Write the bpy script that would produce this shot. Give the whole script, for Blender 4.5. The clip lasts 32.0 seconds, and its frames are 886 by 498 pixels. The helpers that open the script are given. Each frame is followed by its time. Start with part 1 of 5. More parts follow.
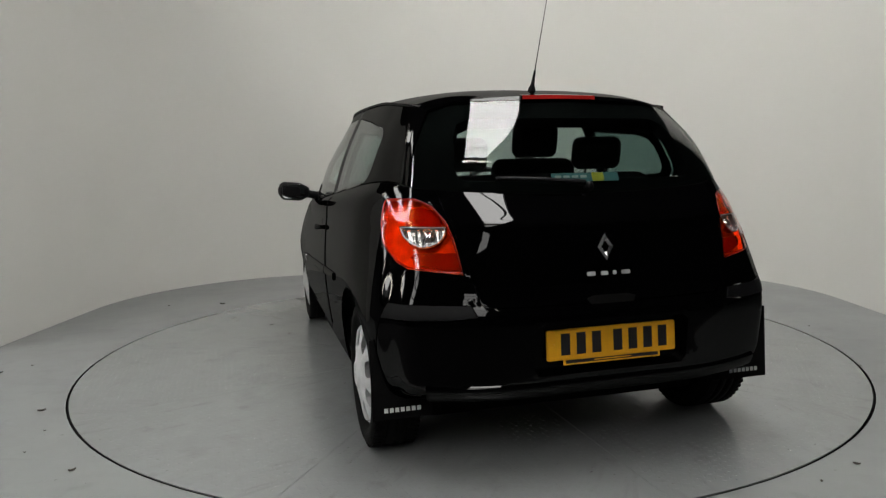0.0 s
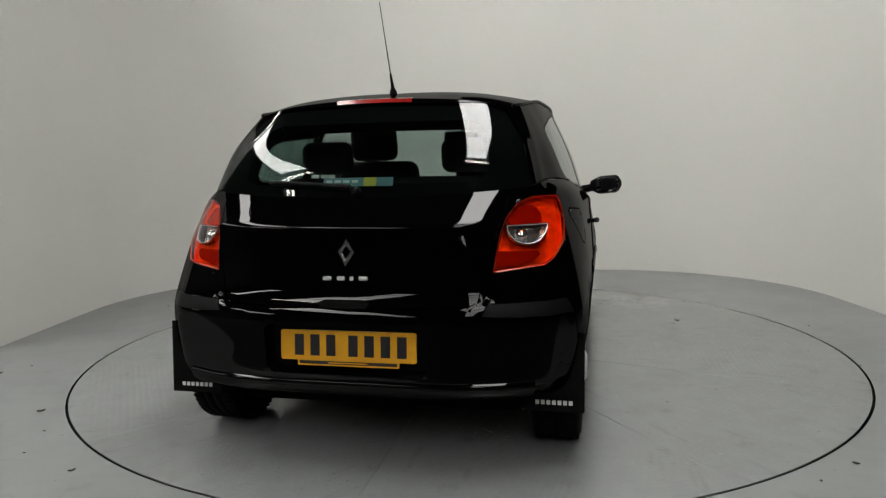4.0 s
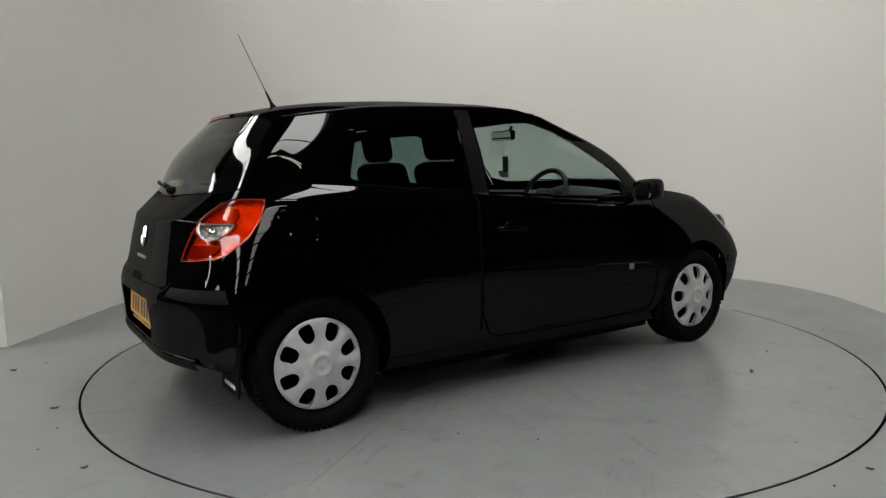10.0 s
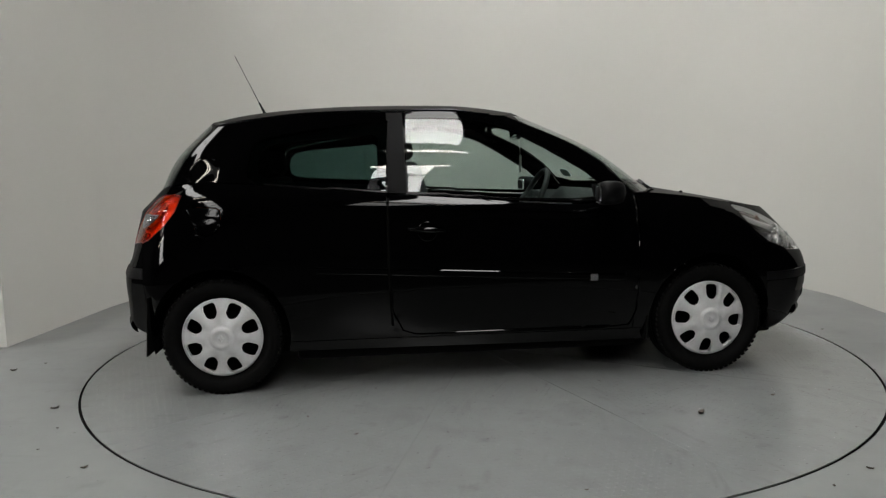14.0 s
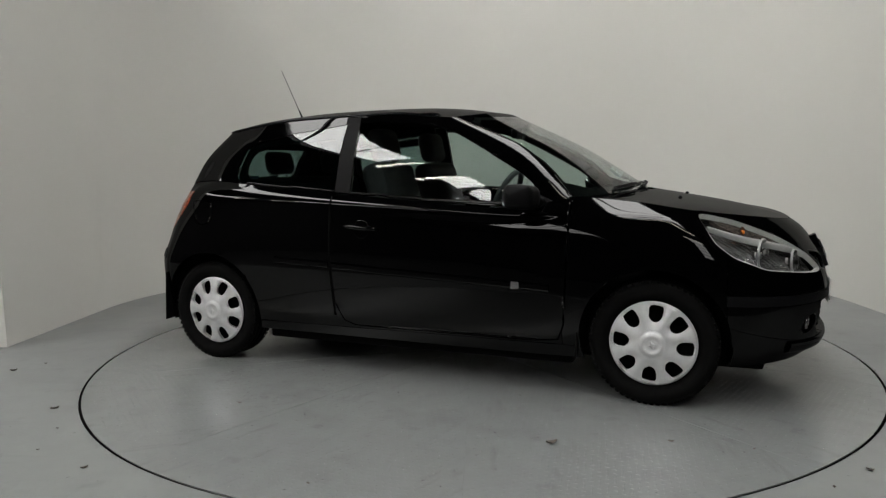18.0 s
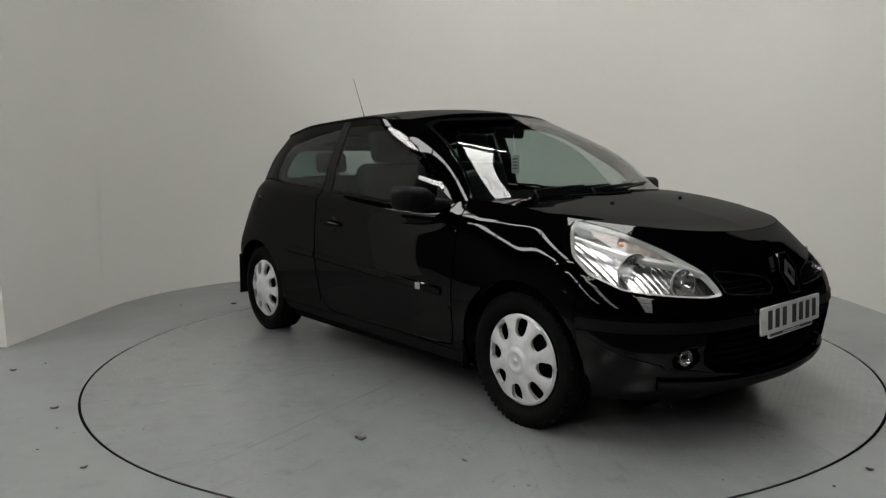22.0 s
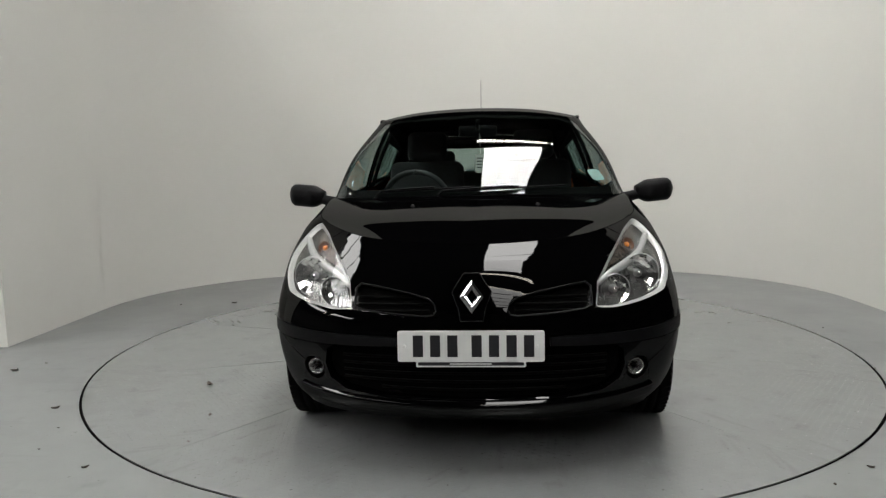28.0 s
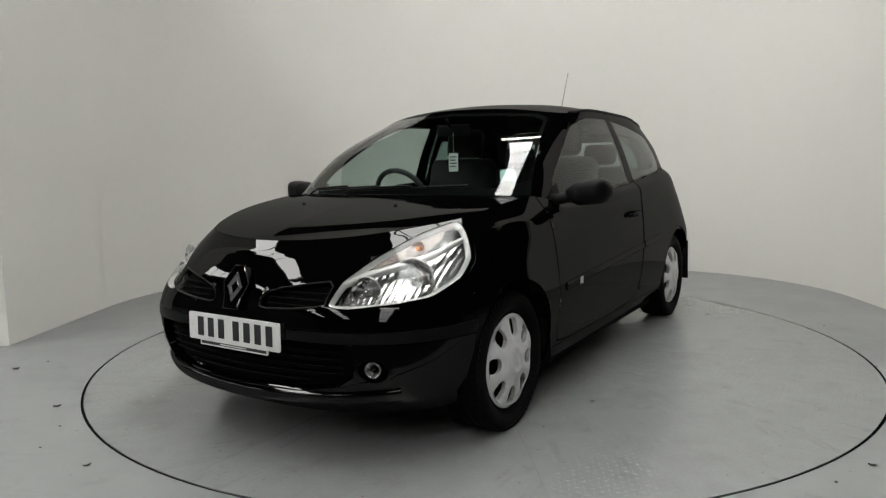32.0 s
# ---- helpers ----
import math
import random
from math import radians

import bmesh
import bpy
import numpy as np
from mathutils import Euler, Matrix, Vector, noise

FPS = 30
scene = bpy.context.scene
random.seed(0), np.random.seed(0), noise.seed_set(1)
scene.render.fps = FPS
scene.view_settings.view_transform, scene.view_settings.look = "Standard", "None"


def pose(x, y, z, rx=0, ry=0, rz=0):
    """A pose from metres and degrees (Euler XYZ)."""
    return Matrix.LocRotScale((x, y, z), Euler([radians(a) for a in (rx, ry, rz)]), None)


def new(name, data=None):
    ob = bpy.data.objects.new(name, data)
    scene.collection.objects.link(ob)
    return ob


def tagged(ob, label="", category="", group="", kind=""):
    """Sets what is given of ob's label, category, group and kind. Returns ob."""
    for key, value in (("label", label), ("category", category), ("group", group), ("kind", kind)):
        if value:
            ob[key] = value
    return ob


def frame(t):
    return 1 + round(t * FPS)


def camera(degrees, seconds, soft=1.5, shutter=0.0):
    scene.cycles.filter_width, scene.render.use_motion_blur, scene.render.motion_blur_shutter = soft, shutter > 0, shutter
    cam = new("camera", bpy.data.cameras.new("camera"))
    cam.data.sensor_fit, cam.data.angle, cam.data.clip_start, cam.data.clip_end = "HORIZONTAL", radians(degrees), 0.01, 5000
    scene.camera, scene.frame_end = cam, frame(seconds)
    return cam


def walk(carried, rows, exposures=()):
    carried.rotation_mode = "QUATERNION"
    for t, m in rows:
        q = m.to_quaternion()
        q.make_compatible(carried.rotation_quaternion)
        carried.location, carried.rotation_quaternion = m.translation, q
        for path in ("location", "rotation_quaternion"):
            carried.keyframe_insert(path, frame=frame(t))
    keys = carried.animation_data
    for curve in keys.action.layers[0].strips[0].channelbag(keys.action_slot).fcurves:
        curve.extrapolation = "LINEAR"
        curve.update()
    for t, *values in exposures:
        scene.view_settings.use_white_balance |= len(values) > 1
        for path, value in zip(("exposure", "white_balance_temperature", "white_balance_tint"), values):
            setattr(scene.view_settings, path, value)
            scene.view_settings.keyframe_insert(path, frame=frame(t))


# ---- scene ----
cam = camera(64.70, 32.0, soft=1.3)
walk(cam, [
    (0, pose(0, -4.386, 1.140, 83.209, 1.212, 1.402)), (0.5, pose(0, -4.386, 1.140, 83.214, 1.213, 1.402)),
    (1, pose(0, -4.386, 1.140, 83.207, 1.215, 1.412)), (1.5, pose(0, -4.386, 1.140, 83.197, 1.219, 1.429)),
    (2, pose(0, -4.386, 1.140, 83.217, 1.226, 1.412)), (2.5, pose(0, -4.386, 1.140, 83.250, 1.230, 1.389)),
    (3, pose(0, -4.386, 1.140, 83.268, 1.236, 1.373)), (3.5, pose(0, -4.386, 1.140, 83.269, 1.239, 1.366)),
    (5.5, pose(0, -4.386, 1.140, 82.975, 1.158, 1.594)), (6, pose(0, -4.386, 1.140, 83.068, 1.202, 2.542)),
    (6.5, pose(0, -4.386, 1.140, 83.096, 1.214, 2.513)), (7, pose(0, -4.386, 1.140, 83.101, 1.219, 2.503)),
    (7.5, pose(0, -4.386, 1.140, 83.103, 1.218, 2.494)), (8, pose(0, -4.386, 1.140, 83.274, 1.043, 2.352)),
    (8.5, pose(0, -4.386, 1.140, 83.275, 1.015, 2.321)), (9, pose(0, -4.386, 1.140, 83.309, 1.010, 2.305)),
    (9.5, pose(0, -4.386, 1.140, 83.319, 1.013, 2.304)), (10, pose(0, -4.386, 1.140, 83.317, 1.024, 2.301)),
    (10.5, pose(0, -4.386, 1.140, 83.292, 1.059, 2.327)), (11, pose(0, -4.386, 1.140, 83.241, 1.092, 2.344)),
    (11.5, pose(0, -4.386, 1.140, 83.249, 1.112, 2.321)), (12, pose(0, -4.386, 1.140, 83.249, 1.122, 2.297)),
    (12.5, pose(0, -4.386, 1.140, 83.230, 1.133, 2.292)), (13, pose(0, -4.386, 1.140, 83.207, 1.135, 2.291)),
    (13.5, pose(0, -4.386, 1.140, 83.267, 1.085, 2.286)), (14, pose(0, -4.386, 1.140, 83.293, 1.054, 2.286)),
    (14.5, pose(0, -4.386, 1.140, 83.305, 1.039, 2.290)), (16.5, pose(0, -4.386, 1.140, 83.325, 0.992, 2.311)),
    (17, pose(0, -4.386, 1.140, 83.329, 0.990, 2.309)), (17.5, pose(0, -4.386, 1.140, 83.335, 0.986, 2.311)),
    (18, pose(0, -4.386, 1.140, 83.337, 0.983, 2.310)), (18.5, pose(0, -4.386, 1.140, 83.336, 0.982, 2.309)),
    (19, pose(0, -4.386, 1.140, 83.332, 0.986, 2.315)), (19.5, pose(0, -4.386, 1.140, 83.330, 0.987, 2.314)),
    (20, pose(0, -4.386, 1.140, 83.328, 0.989, 2.312)), (20.5, pose(0, -4.386, 1.140, 83.323, 0.992, 2.303)),
    (21, pose(0, -4.386, 1.140, 83.324, 0.990, 2.295)), (21.5, pose(0, -4.386, 1.140, 83.330, 0.989, 2.292)),
    (22, pose(0, -4.386, 1.140, 83.330, 0.992, 2.289)), (22.5, pose(0, -4.386, 1.140, 83.337, 0.998, 2.290)),
    (23, pose(0, -4.386, 1.140, 83.348, 1.013, 2.276)), (23.5, pose(0, -4.386, 1.140, 83.281, 1.046, 2.304)),
    (24, pose(0, -4.386, 1.140, 83.308, 1.089, 2.310)), (24.5, pose(0, -4.386, 1.140, 83.315, 1.115, 2.314)),
    (25, pose(0, -4.386, 1.140, 83.329, 1.128, 2.290)), (25.5, pose(0, -4.386, 1.140, 83.319, 1.125, 2.268)),
    (27.5, pose(0, -4.386, 1.140, 83.252, 1.143, 2.307)), (28, pose(0, -4.386, 1.140, 83.232, 1.146, 2.308)),
    (28.5, pose(0, -4.386, 1.140, 83.185, 1.148, 2.330)), (29, pose(0, -4.386, 1.140, 83.177, 1.157, 2.337)),
    (29.5, pose(0, -4.386, 1.140, 83.164, 1.156, 2.315)), (30, pose(0, -4.386, 1.140, 83.111, 1.158, 2.346)),
    (30.5, pose(0, -4.386, 1.140, 83.062, 1.169, 2.382)), (31, pose(0, -4.386, 1.140, 83.042, 1.178, 2.411)),
    (31.5, pose(0, -4.386, 1.140, 83.086, 1.193, 2.386)), (32, pose(0, -4.386, 1.140, 83.096, 1.197, 2.383)),
], exposures=[(0, -0.36), (6, -0.36), (12, -0.43), (17, -0.51), (21, -0.52), (22, -0.51), (23, -0.40), (24, -0.16), (25, 0.05), (28, -0.15), (29, -0.17), (30, 0.09), (31, 0.09), (32, -0.16)])

TURN = [
    (0, 107.27), (1, 100.11), (2, 92.96), (3, 85.83), (6, 64.63), (7, 57.52),
    (8, 50.35), (9, 43.20), (10, 36.12), (11, 29.07), (12, 22.00), (13, 14.93),
    (14, 7.87), (17, -13.23), (18, -20.25), (19, -27.27), (20, -34.33), (21, -41.46),
    (22, -48.61), (23, -55.76), (24, -62.90), (25, -70.05), (28, -91.59), (29, -98.75),
    (30, -105.90), (31, -113.05), (32, -120.26),
]  # seconds, heading of the turntable in degrees

# ---------------------------------------------------------------- world and lights
world = bpy.data.worlds.new("world")
scene.world = world
world.use_nodes = True
wt = world.node_tree
sky = wt.nodes.new("ShaderNodeTexSky")
sky.sky_type, sky.sun_disc, sky.sun_elevation, sky.sun_rotation = "NISHITA", False, radians(40), radians(30)
wt.links.new(sky.outputs[0], wt.nodes["Background"].inputs[0])
wt.nodes["Background"].inputs[1].default_value = 0.05


# ---------------------------------------------------------------- materials
def mat(name, color=(0.5, 0.5, 0.5), rough=0.5, metal=0.0, var=0.0, scale=6.0, bump=0.0, bscale=60.0, coat=0.0, spec=0.5, rvar=0.0):
    m = bpy.data.materials.new(name)
    m.use_nodes = True
    nt = m.node_tree
    b = nt.nodes["Principled BSDF"]
    b.inputs["Base Color"].default_value = (*color, 1)
    b.inputs["Roughness"].default_value = rough
    b.inputs["Metallic"].default_value = metal
    b.inputs["Coat Weight"].default_value = coat
    b.inputs["Coat Roughness"].default_value = 0.015
    b.inputs["Coat IOR"].default_value = 1.34
    b.inputs["Specular IOR Level"].default_value = spec
    tc = nt.nodes.new("ShaderNodeTexCoord")
    if var or rvar:
        n = nt.nodes.new("ShaderNodeTexNoise")
        n.inputs["Scale"].default_value, n.inputs["Detail"].default_value = scale, 6
        nt.links.new(tc.outputs["Object"], n.inputs["Vector"])
        if var:
            r = nt.nodes.new("ShaderNodeMapRange")
            r.inputs[1].default_value, r.inputs[2].default_value = 0.3, 0.7
            r.inputs[3].default_value, r.inputs[4].default_value = 1 - var, 1 + var
            nt.links.new(n.outputs[0], r.inputs[0])
            mx = nt.nodes.new("ShaderNodeVectorMath")
            mx.operation = "SCALE"
            mx.inputs[0].default_value = color
            nt.links.new(r.outputs[0], mx.inputs["Scale"])
            nt.links.new(mx.outputs[0], b.inputs["Base Color"])
        if rvar:
            r = nt.nodes.new("ShaderNodeMapRange")
            r.inputs[1].default_value, r.inputs[2].default_value = 0.3, 0.7
            r.inputs[3].default_value, r.inputs[4].default_value = rough - rvar, rough + rvar
            nt.links.new(n.outputs[0], r.inputs[0])
            nt.links.new(r.outputs[0], b.inputs["Roughness"])
    if bump:
        n = nt.nodes.new("ShaderNodeTexNoise")
        n.inputs["Scale"].default_value, n.inputs["Detail"].default_value = bscale, 4
        nt.links.new(tc.outputs["Object"], n.inputs["Vector"])
        bp = nt.nodes.new("ShaderNodeBump")
        bp.inputs["Strength"].default_value, bp.inputs["Distance"].default_value = bump, 0.004
        nt.links.new(n.outputs[0], bp.inputs["Height"])
        nt.links.new(bp.outputs[0], b.inputs["Normal"])
    return m


def glow(name, color, strength):
    m = bpy.data.materials.new(name)
    m.use_nodes = True
    b = m.node_tree.nodes["Principled BSDF"]
    b.inputs["Base Color"].default_value = (*color, 1)
    b.inputs["Emission Color"].default_value = (*color, 1)
    b.inputs["Emission Strength"].default_value = strength
    return m


def glass(name, tint, ior=1.62, rough=0.0):
    """A thin pane: lets light through with a tint, and mirrors by Fresnel."""
    m = bpy.data.materials.new(name)
    m.use_nodes = True
    nt = m.node_tree
    nt.nodes.remove(nt.nodes["Principled BSDF"])
    tr = nt.nodes.new("ShaderNodeBsdfTransparent")
    tr.inputs[0].default_value = (*tint, 1)
    gl = nt.nodes.new("ShaderNodeBsdfGlossy")
    gl.inputs["Roughness"].default_value = rough
    lw = nt.nodes.new("ShaderNodeLayerWeight")
    lw.inputs[0].default_value = 0.5
    f0 = ((ior - 1) / (ior + 1)) ** 2
    pw = nt.nodes.new("ShaderNodeMath")
    pw.operation, pw.inputs[1].default_value = "POWER", 5.0
    sc = nt.nodes.new("ShaderNodeMath")
    sc.operation, sc.inputs[1].default_value, sc.inputs[2].default_value = "MULTIPLY_ADD", 1 - f0, f0
    mx = nt.nodes.new("ShaderNodeMixShader")
    nt.links.new(lw.outputs["Facing"], pw.inputs[0])
    nt.links.new(pw.outputs[0], sc.inputs[0])
    nt.links.new(sc.outputs[0], mx.inputs[0])
    nt.links.new(tr.outputs[0], mx.inputs[1])
    nt.links.new(gl.outputs[0], mx.inputs[2])
    nt.links.new(mx.outputs[0], nt.nodes["Material Output"].inputs[0])
    return m


def lacquer(name, f0=0.008, plateau=0.032, slant=0.25, rough=0.012):
    """Deep black lacquer: hardly any gloss head-on, a mirror at a slant; faint polish swirls."""
    m = bpy.data.materials.new(name)
    m.use_nodes = True
    nt = m.node_tree
    nt.nodes.remove(nt.nodes["Principled BSDF"])
    df = nt.nodes.new("ShaderNodeBsdfDiffuse")
    df.inputs[0].default_value = (0.0006, 0.0006, 0.0007, 1)
    gl = nt.nodes.new("ShaderNodeBsdfGlossy")
    tc = nt.nodes.new("ShaderNodeTexCoord")
    n = nt.nodes.new("ShaderNodeTexNoise")
    n.inputs["Scale"].default_value, n.inputs["Detail"].default_value = 3.0, 6
    r = nt.nodes.new("ShaderNodeMapRange")
    r.inputs[1].default_value, r.inputs[2].default_value = 0.45, 0.75
    r.inputs[3].default_value, r.inputs[4].default_value = rough, rough + 0.05
    nt.links.new(tc.outputs["Object"], n.inputs["Vector"])
    nt.links.new(n.outputs[0], r.inputs[0])
    nt.links.new(r.outputs[0], gl.inputs["Roughness"])
    lw = nt.nodes.new("ShaderNodeLayerWeight")
    lw.inputs[0].default_value = 0.5
    pw = nt.nodes.new("ShaderNodeMath")
    pw.operation, pw.inputs[1].default_value = "POWER", 6.0
    base = nt.nodes.new("ShaderNodeMapRange")
    base.interpolation_type = "SMOOTHSTEP"
    base.inputs[1].default_value, base.inputs[2].default_value = 0.0, 0.22
    base.inputs[3].default_value, base.inputs[4].default_value = f0, plateau
    sc = nt.nodes.new("ShaderNodeMath")
    sc.operation, sc.inputs[1].default_value = "MULTIPLY_ADD", slant
    mx = nt.nodes.new("ShaderNodeMixShader")
    nt.links.new(lw.outputs["Facing"], pw.inputs[0])
    nt.links.new(lw.outputs["Facing"], base.inputs[0])
    nt.links.new(pw.outputs[0], sc.inputs[0])
    nt.links.new(base.outputs[0], sc.inputs[2])
    nt.links.new(sc.outputs[0], mx.inputs[0])
    nt.links.new(df.outputs[0], mx.inputs[1])
    nt.links.new(gl.outputs[0], mx.inputs[2])
    nt.links.new(mx.outputs[0], nt.nodes["Material Output"].inputs[0])
    return m


def ribbed(name, color, rough, metal, scale, way="Z"):
    """A lamp's backing with fine moulded ribs."""
    m = mat(name, color, rough, metal, var=0.18, scale=30)
    nt = m.node_tree
    tc = nt.nodes.new("ShaderNodeTexCoord")
    w = nt.nodes.new("ShaderNodeTexWave")
    w.bands_direction = way
    w.inputs["Scale"].default_value, w.inputs["Distortion"].default_value = scale, 0.6
    nt.links.new(tc.outputs["Object"], w.inputs["Vector"])
    bp = nt.nodes.new("ShaderNodeBump")
    bp.inputs["Strength"].default_value, bp.inputs["Distance"].default_value = 0.45, 0.002
    nt.links.new(w.outputs["Color"], bp.inputs["Height"])
    nt.links.new(bp.outputs[0], nt.nodes["Principled BSDF"].inputs["Normal"])
    return m


PAINT = lacquer("black_paint")
TRIM = mat("black_plastic", (0.004, 0.004, 0.0045), 0.5, spec=0.09, bump=0.15, bscale=900)
GLOSSTRIM = mat("gloss_black_trim", (0.002, 0.002, 0.002), 0.2, spec=0.15)
RUBBER = mat("tyre_rubber", (0.0035, 0.0035, 0.0035), 0.75, spec=0.06, var=0.2, scale=30, bump=0.2, bscale=300)
DARK = mat("dark_void", (0.0015, 0.0015, 0.0015), 0.8, spec=0.05)
SILVER = mat("silver_hubcap_paint", (0.58, 0.585, 0.59), 0.36, metal=0.25, var=0.05, scale=40)
CHROME = mat("chrome", (0.72, 0.72, 0.73), 0.16, metal=1.0)
WALLPAINT = mat("white_wall_paint", (0.56, 0.556, 0.526), 0.75, var=0.012, scale=1.2, bump=0.05, bscale=14)


def floor_mat(name, color, rough, seed, spec=0.5):
    """Worn floor paint: cloudy tone, scuffs, small dark specks, wiped gloss."""
    m = mat(name, color, rough, spec=spec)
    nt = m.node_tree
    b = nt.nodes["Principled BSDF"]
    tc = nt.nodes.new("ShaderNodeTexCoord")
    mp = nt.nodes.new("ShaderNodeMapping")
    mp.inputs["Location"].default_value = (seed, seed * 0.7, 0)
    nt.links.new(tc.outputs["Object"], mp.inputs[0])

    def noise_node(scale, detail, lo, hi, a, c, stretch=None):
        n = nt.nodes.new("ShaderNodeTexNoise")
        n.inputs["Scale"].default_value, n.inputs["Detail"].default_value = scale, detail
        if stretch:
            m2 = nt.nodes.new("ShaderNodeMapping")
            m2.inputs["Scale"].default_value = stretch
            m2.inputs["Rotation"].default_value = (0, 0, 0.5 + seed)
            nt.links.new(mp.outputs[0], m2.inputs[0])
            nt.links.new(m2.outputs[0], n.inputs["Vector"])
        else:
            nt.links.new(mp.outputs[0], n.inputs["Vector"])
        r = nt.nodes.new("ShaderNodeMapRange")
        r.inputs[1].default_value, r.inputs[2].default_value, r.inputs[3].default_value, r.inputs[4].default_value = lo, hi, a, c
        nt.links.new(n.outputs[0], r.inputs[0])
        return r.outputs[0]

    factors = [noise_node(0.9, 5, 0.3, 0.7, 0.95, 1.05), noise_node(9, 6, 0.35, 0.7, 0.97, 1.03), noise_node(3.2, 7, 0.55, 0.80, 1.0, 0.84), noise_node(7.5, 3, 0.62, 0.80, 1.0, 0.80), noise_node(2.6, 8, 0.58, 0.80, 1.0, 0.82, (1, 5, 1)), noise_node(5.0, 6, 0.62, 0.80, 1.0, 1.06, (5, 1, 1)), noise_node(38, 2, 0.72, 0.78, 1.0, 0.35)]
    last = factors[0]
    for f in factors[1:]:
        k = nt.nodes.new("ShaderNodeMath")
        k.operation = "MULTIPLY"
        nt.links.new(last, k.inputs[0])
        nt.links.new(f, k.inputs[1])
        last = k.outputs[0]
    mx = nt.nodes.new("ShaderNodeVectorMath")
    mx.operation = "SCALE"
    mx.inputs[0].default_value = color
    nt.links.new(last, mx.inputs["Scale"])
    nt.links.new(mx.outputs[0], b.inputs["Base Color"])
    nt.links.new(noise_node(2.1, 6, 0.3, 0.7, rough - 0.03, rough + 0.04), b.inputs["Roughness"])
    bp = nt.nodes.new("ShaderNodeBump")
    bp.inputs["Strength"].default_value, bp.inputs["Distance"].default_value = 0.06, 0.003
    nt.links.new(noise_node(70, 5, 0, 1, 0, 1), bp.inputs["Height"])
    nt.links.new(bp.outputs[0], b.inputs["Normal"])
    return m


FLOORPAINT = floor_mat("grey_floor_paint", (0.174, 0.181, 0.180), 0.335, 3.1)
DISCPAINT = floor_mat("grey_turntable_paint", (0.168, 0.175, 0.174), 0.20, 7.7, 0.65)
# for the added floor out of view, dark so the car mirrors black
UNSEENFLOOR = mat("unseen_dark_floor", (0.030, 0.030, 0.031), 0.7, var=0.3, scale=3, spec=0.15)
ROOFDARK = mat("dark_roof_sheet", (0.03, 0.03, 0.032), 0.7, var=0.2, scale=2)
STEEL = mat("dark_steel_beam", (0.04, 0.04, 0.042), 0.6, var=0.2, scale=5)
SKYPANE = glow("translucent_skylight_sheet", (1.0, 0.99, 0.965), 18.5)
TUBE = glow("fluorescent_tube", (1.0, 0.94, 0.82), 45.0)
GLASS = glass("green_tinted_glass", (0.66, 0.74, 0.71))
BACKGLASS = glass("rear_tinted_glass", (0.50, 0.58, 0.56))
REARGLASS = glass("privacy_glass", (0.22, 0.32, 0.30))
CLEAR = glass("clear_lens", (0.95, 0.95, 0.95), 1.38)
REDLENS = glass("red_lens", (0.98, 0.38, 0.14), 1.46)
REDLAMP = ribbed("red_lamp_back", (0.97, 0.18, 0.035), 0.4, 0.0, 150.0)
DARKRED = mat("dark_red_lamp_bowl", (0.22, 0.012, 0.006), 0.25, coat=0.3)
AMBER = mat("amber_indicator", (0.75, 0.20, 0.02), 0.2, coat=0.6)
BEZEL = mat("silver_lamp_bezel", (0.52, 0.53, 0.52), 0.25, metal=0.4)
FOGBOWL = mat("dark_fog_reflector", (0.36, 0.36, 0.355), 0.24, metal=0.8)
RIM = mat("satin_black_rim", (0.004, 0.004, 0.0045), 0.42, spec=0.10)
BOWL = mat("faceted_reflector", (0.60, 0.60, 0.59), 0.11, metal=0.95)
GREYCAP = mat("grey_bulb_cap", (0.28, 0.28, 0.28), 0.3, metal=0.6)
AMBERGLASS = mat("dark_amber_cup", (0.09, 0.035, 0.015), 0.15, coat=0.5)
REFLECTOR = ribbed("lamp_reflector", (0.42, 0.42, 0.415), 0.26, 0.9, 16.0, "Y")
CHAMBER = mat("dark_lamp_chamber", (0.10, 0.085, 0.075), 0.25, metal=0.5, var=0.5, scale=70, bump=0.6, bscale=120)
YELLOWPLATE = mat("yellow_plate", (0.62, 0.30, 0.012), 0.35, var=0.04, scale=20)
WHITEPLATE = mat("white_plate", (0.58, 0.59, 0.58), 0.35, var=0.03, scale=20)
INK = mat("black_ink", (0.012, 0.012, 0.014), 0.4)
CLOTH = mat("dark_seat_cloth", (0.022, 0.022, 0.024), 0.9, var=0.2, scale=50, bump=0.4, bscale=400)
DASHMAT = mat("dark_dash_plastic", (0.03, 0.031, 0.033), 0.6, bump=0.3, bscale=500)
PAPER = mat("white_paper", (0.6, 0.61, 0.59), 0.7)
TEAL = mat("teal_film", (0.10, 0.22, 0.24), 0.5)
YELLOW = mat("yellow_film", (0.55, 0.48, 0.05), 0.5)
BLUEPAPER = mat("pale_blue_paper", (0.48, 0.60, 0.59), 0.6)
MIRRORGLASS = mat("mirror_glass", (0.85, 0.87, 0.88), 0.02, metal=1.0)
LEAF = mat("dry_leaf", (0.045, 0.036, 0.028), 0.8, var=0.4, scale=60)


# ---------------------------------------------------------------- mesh helpers
def mesh_of(name, bm, smooth=False):
    me = bpy.data.meshes.new(name)
    if smooth:
        for f in bm.faces:
            f.smooth = True
    bm.to_mesh(me)
    bm.free()
    return me


def thing(name, bm, material, label="", category="", group="", kind="", smooth=False):
    ob = new(name, mesh_of(name, bm, smooth))
    ob.data.materials.append(material)
    return tagged(ob, label, category, group, kind)


def part(name, bm, material, parent, label="", smooth=False):
    ob = new(name, mesh_of(name, bm, smooth))
    ob.data.materials.append(material)
    ob.parent = parent
    if label:
        ob["label"] = label
    return ob


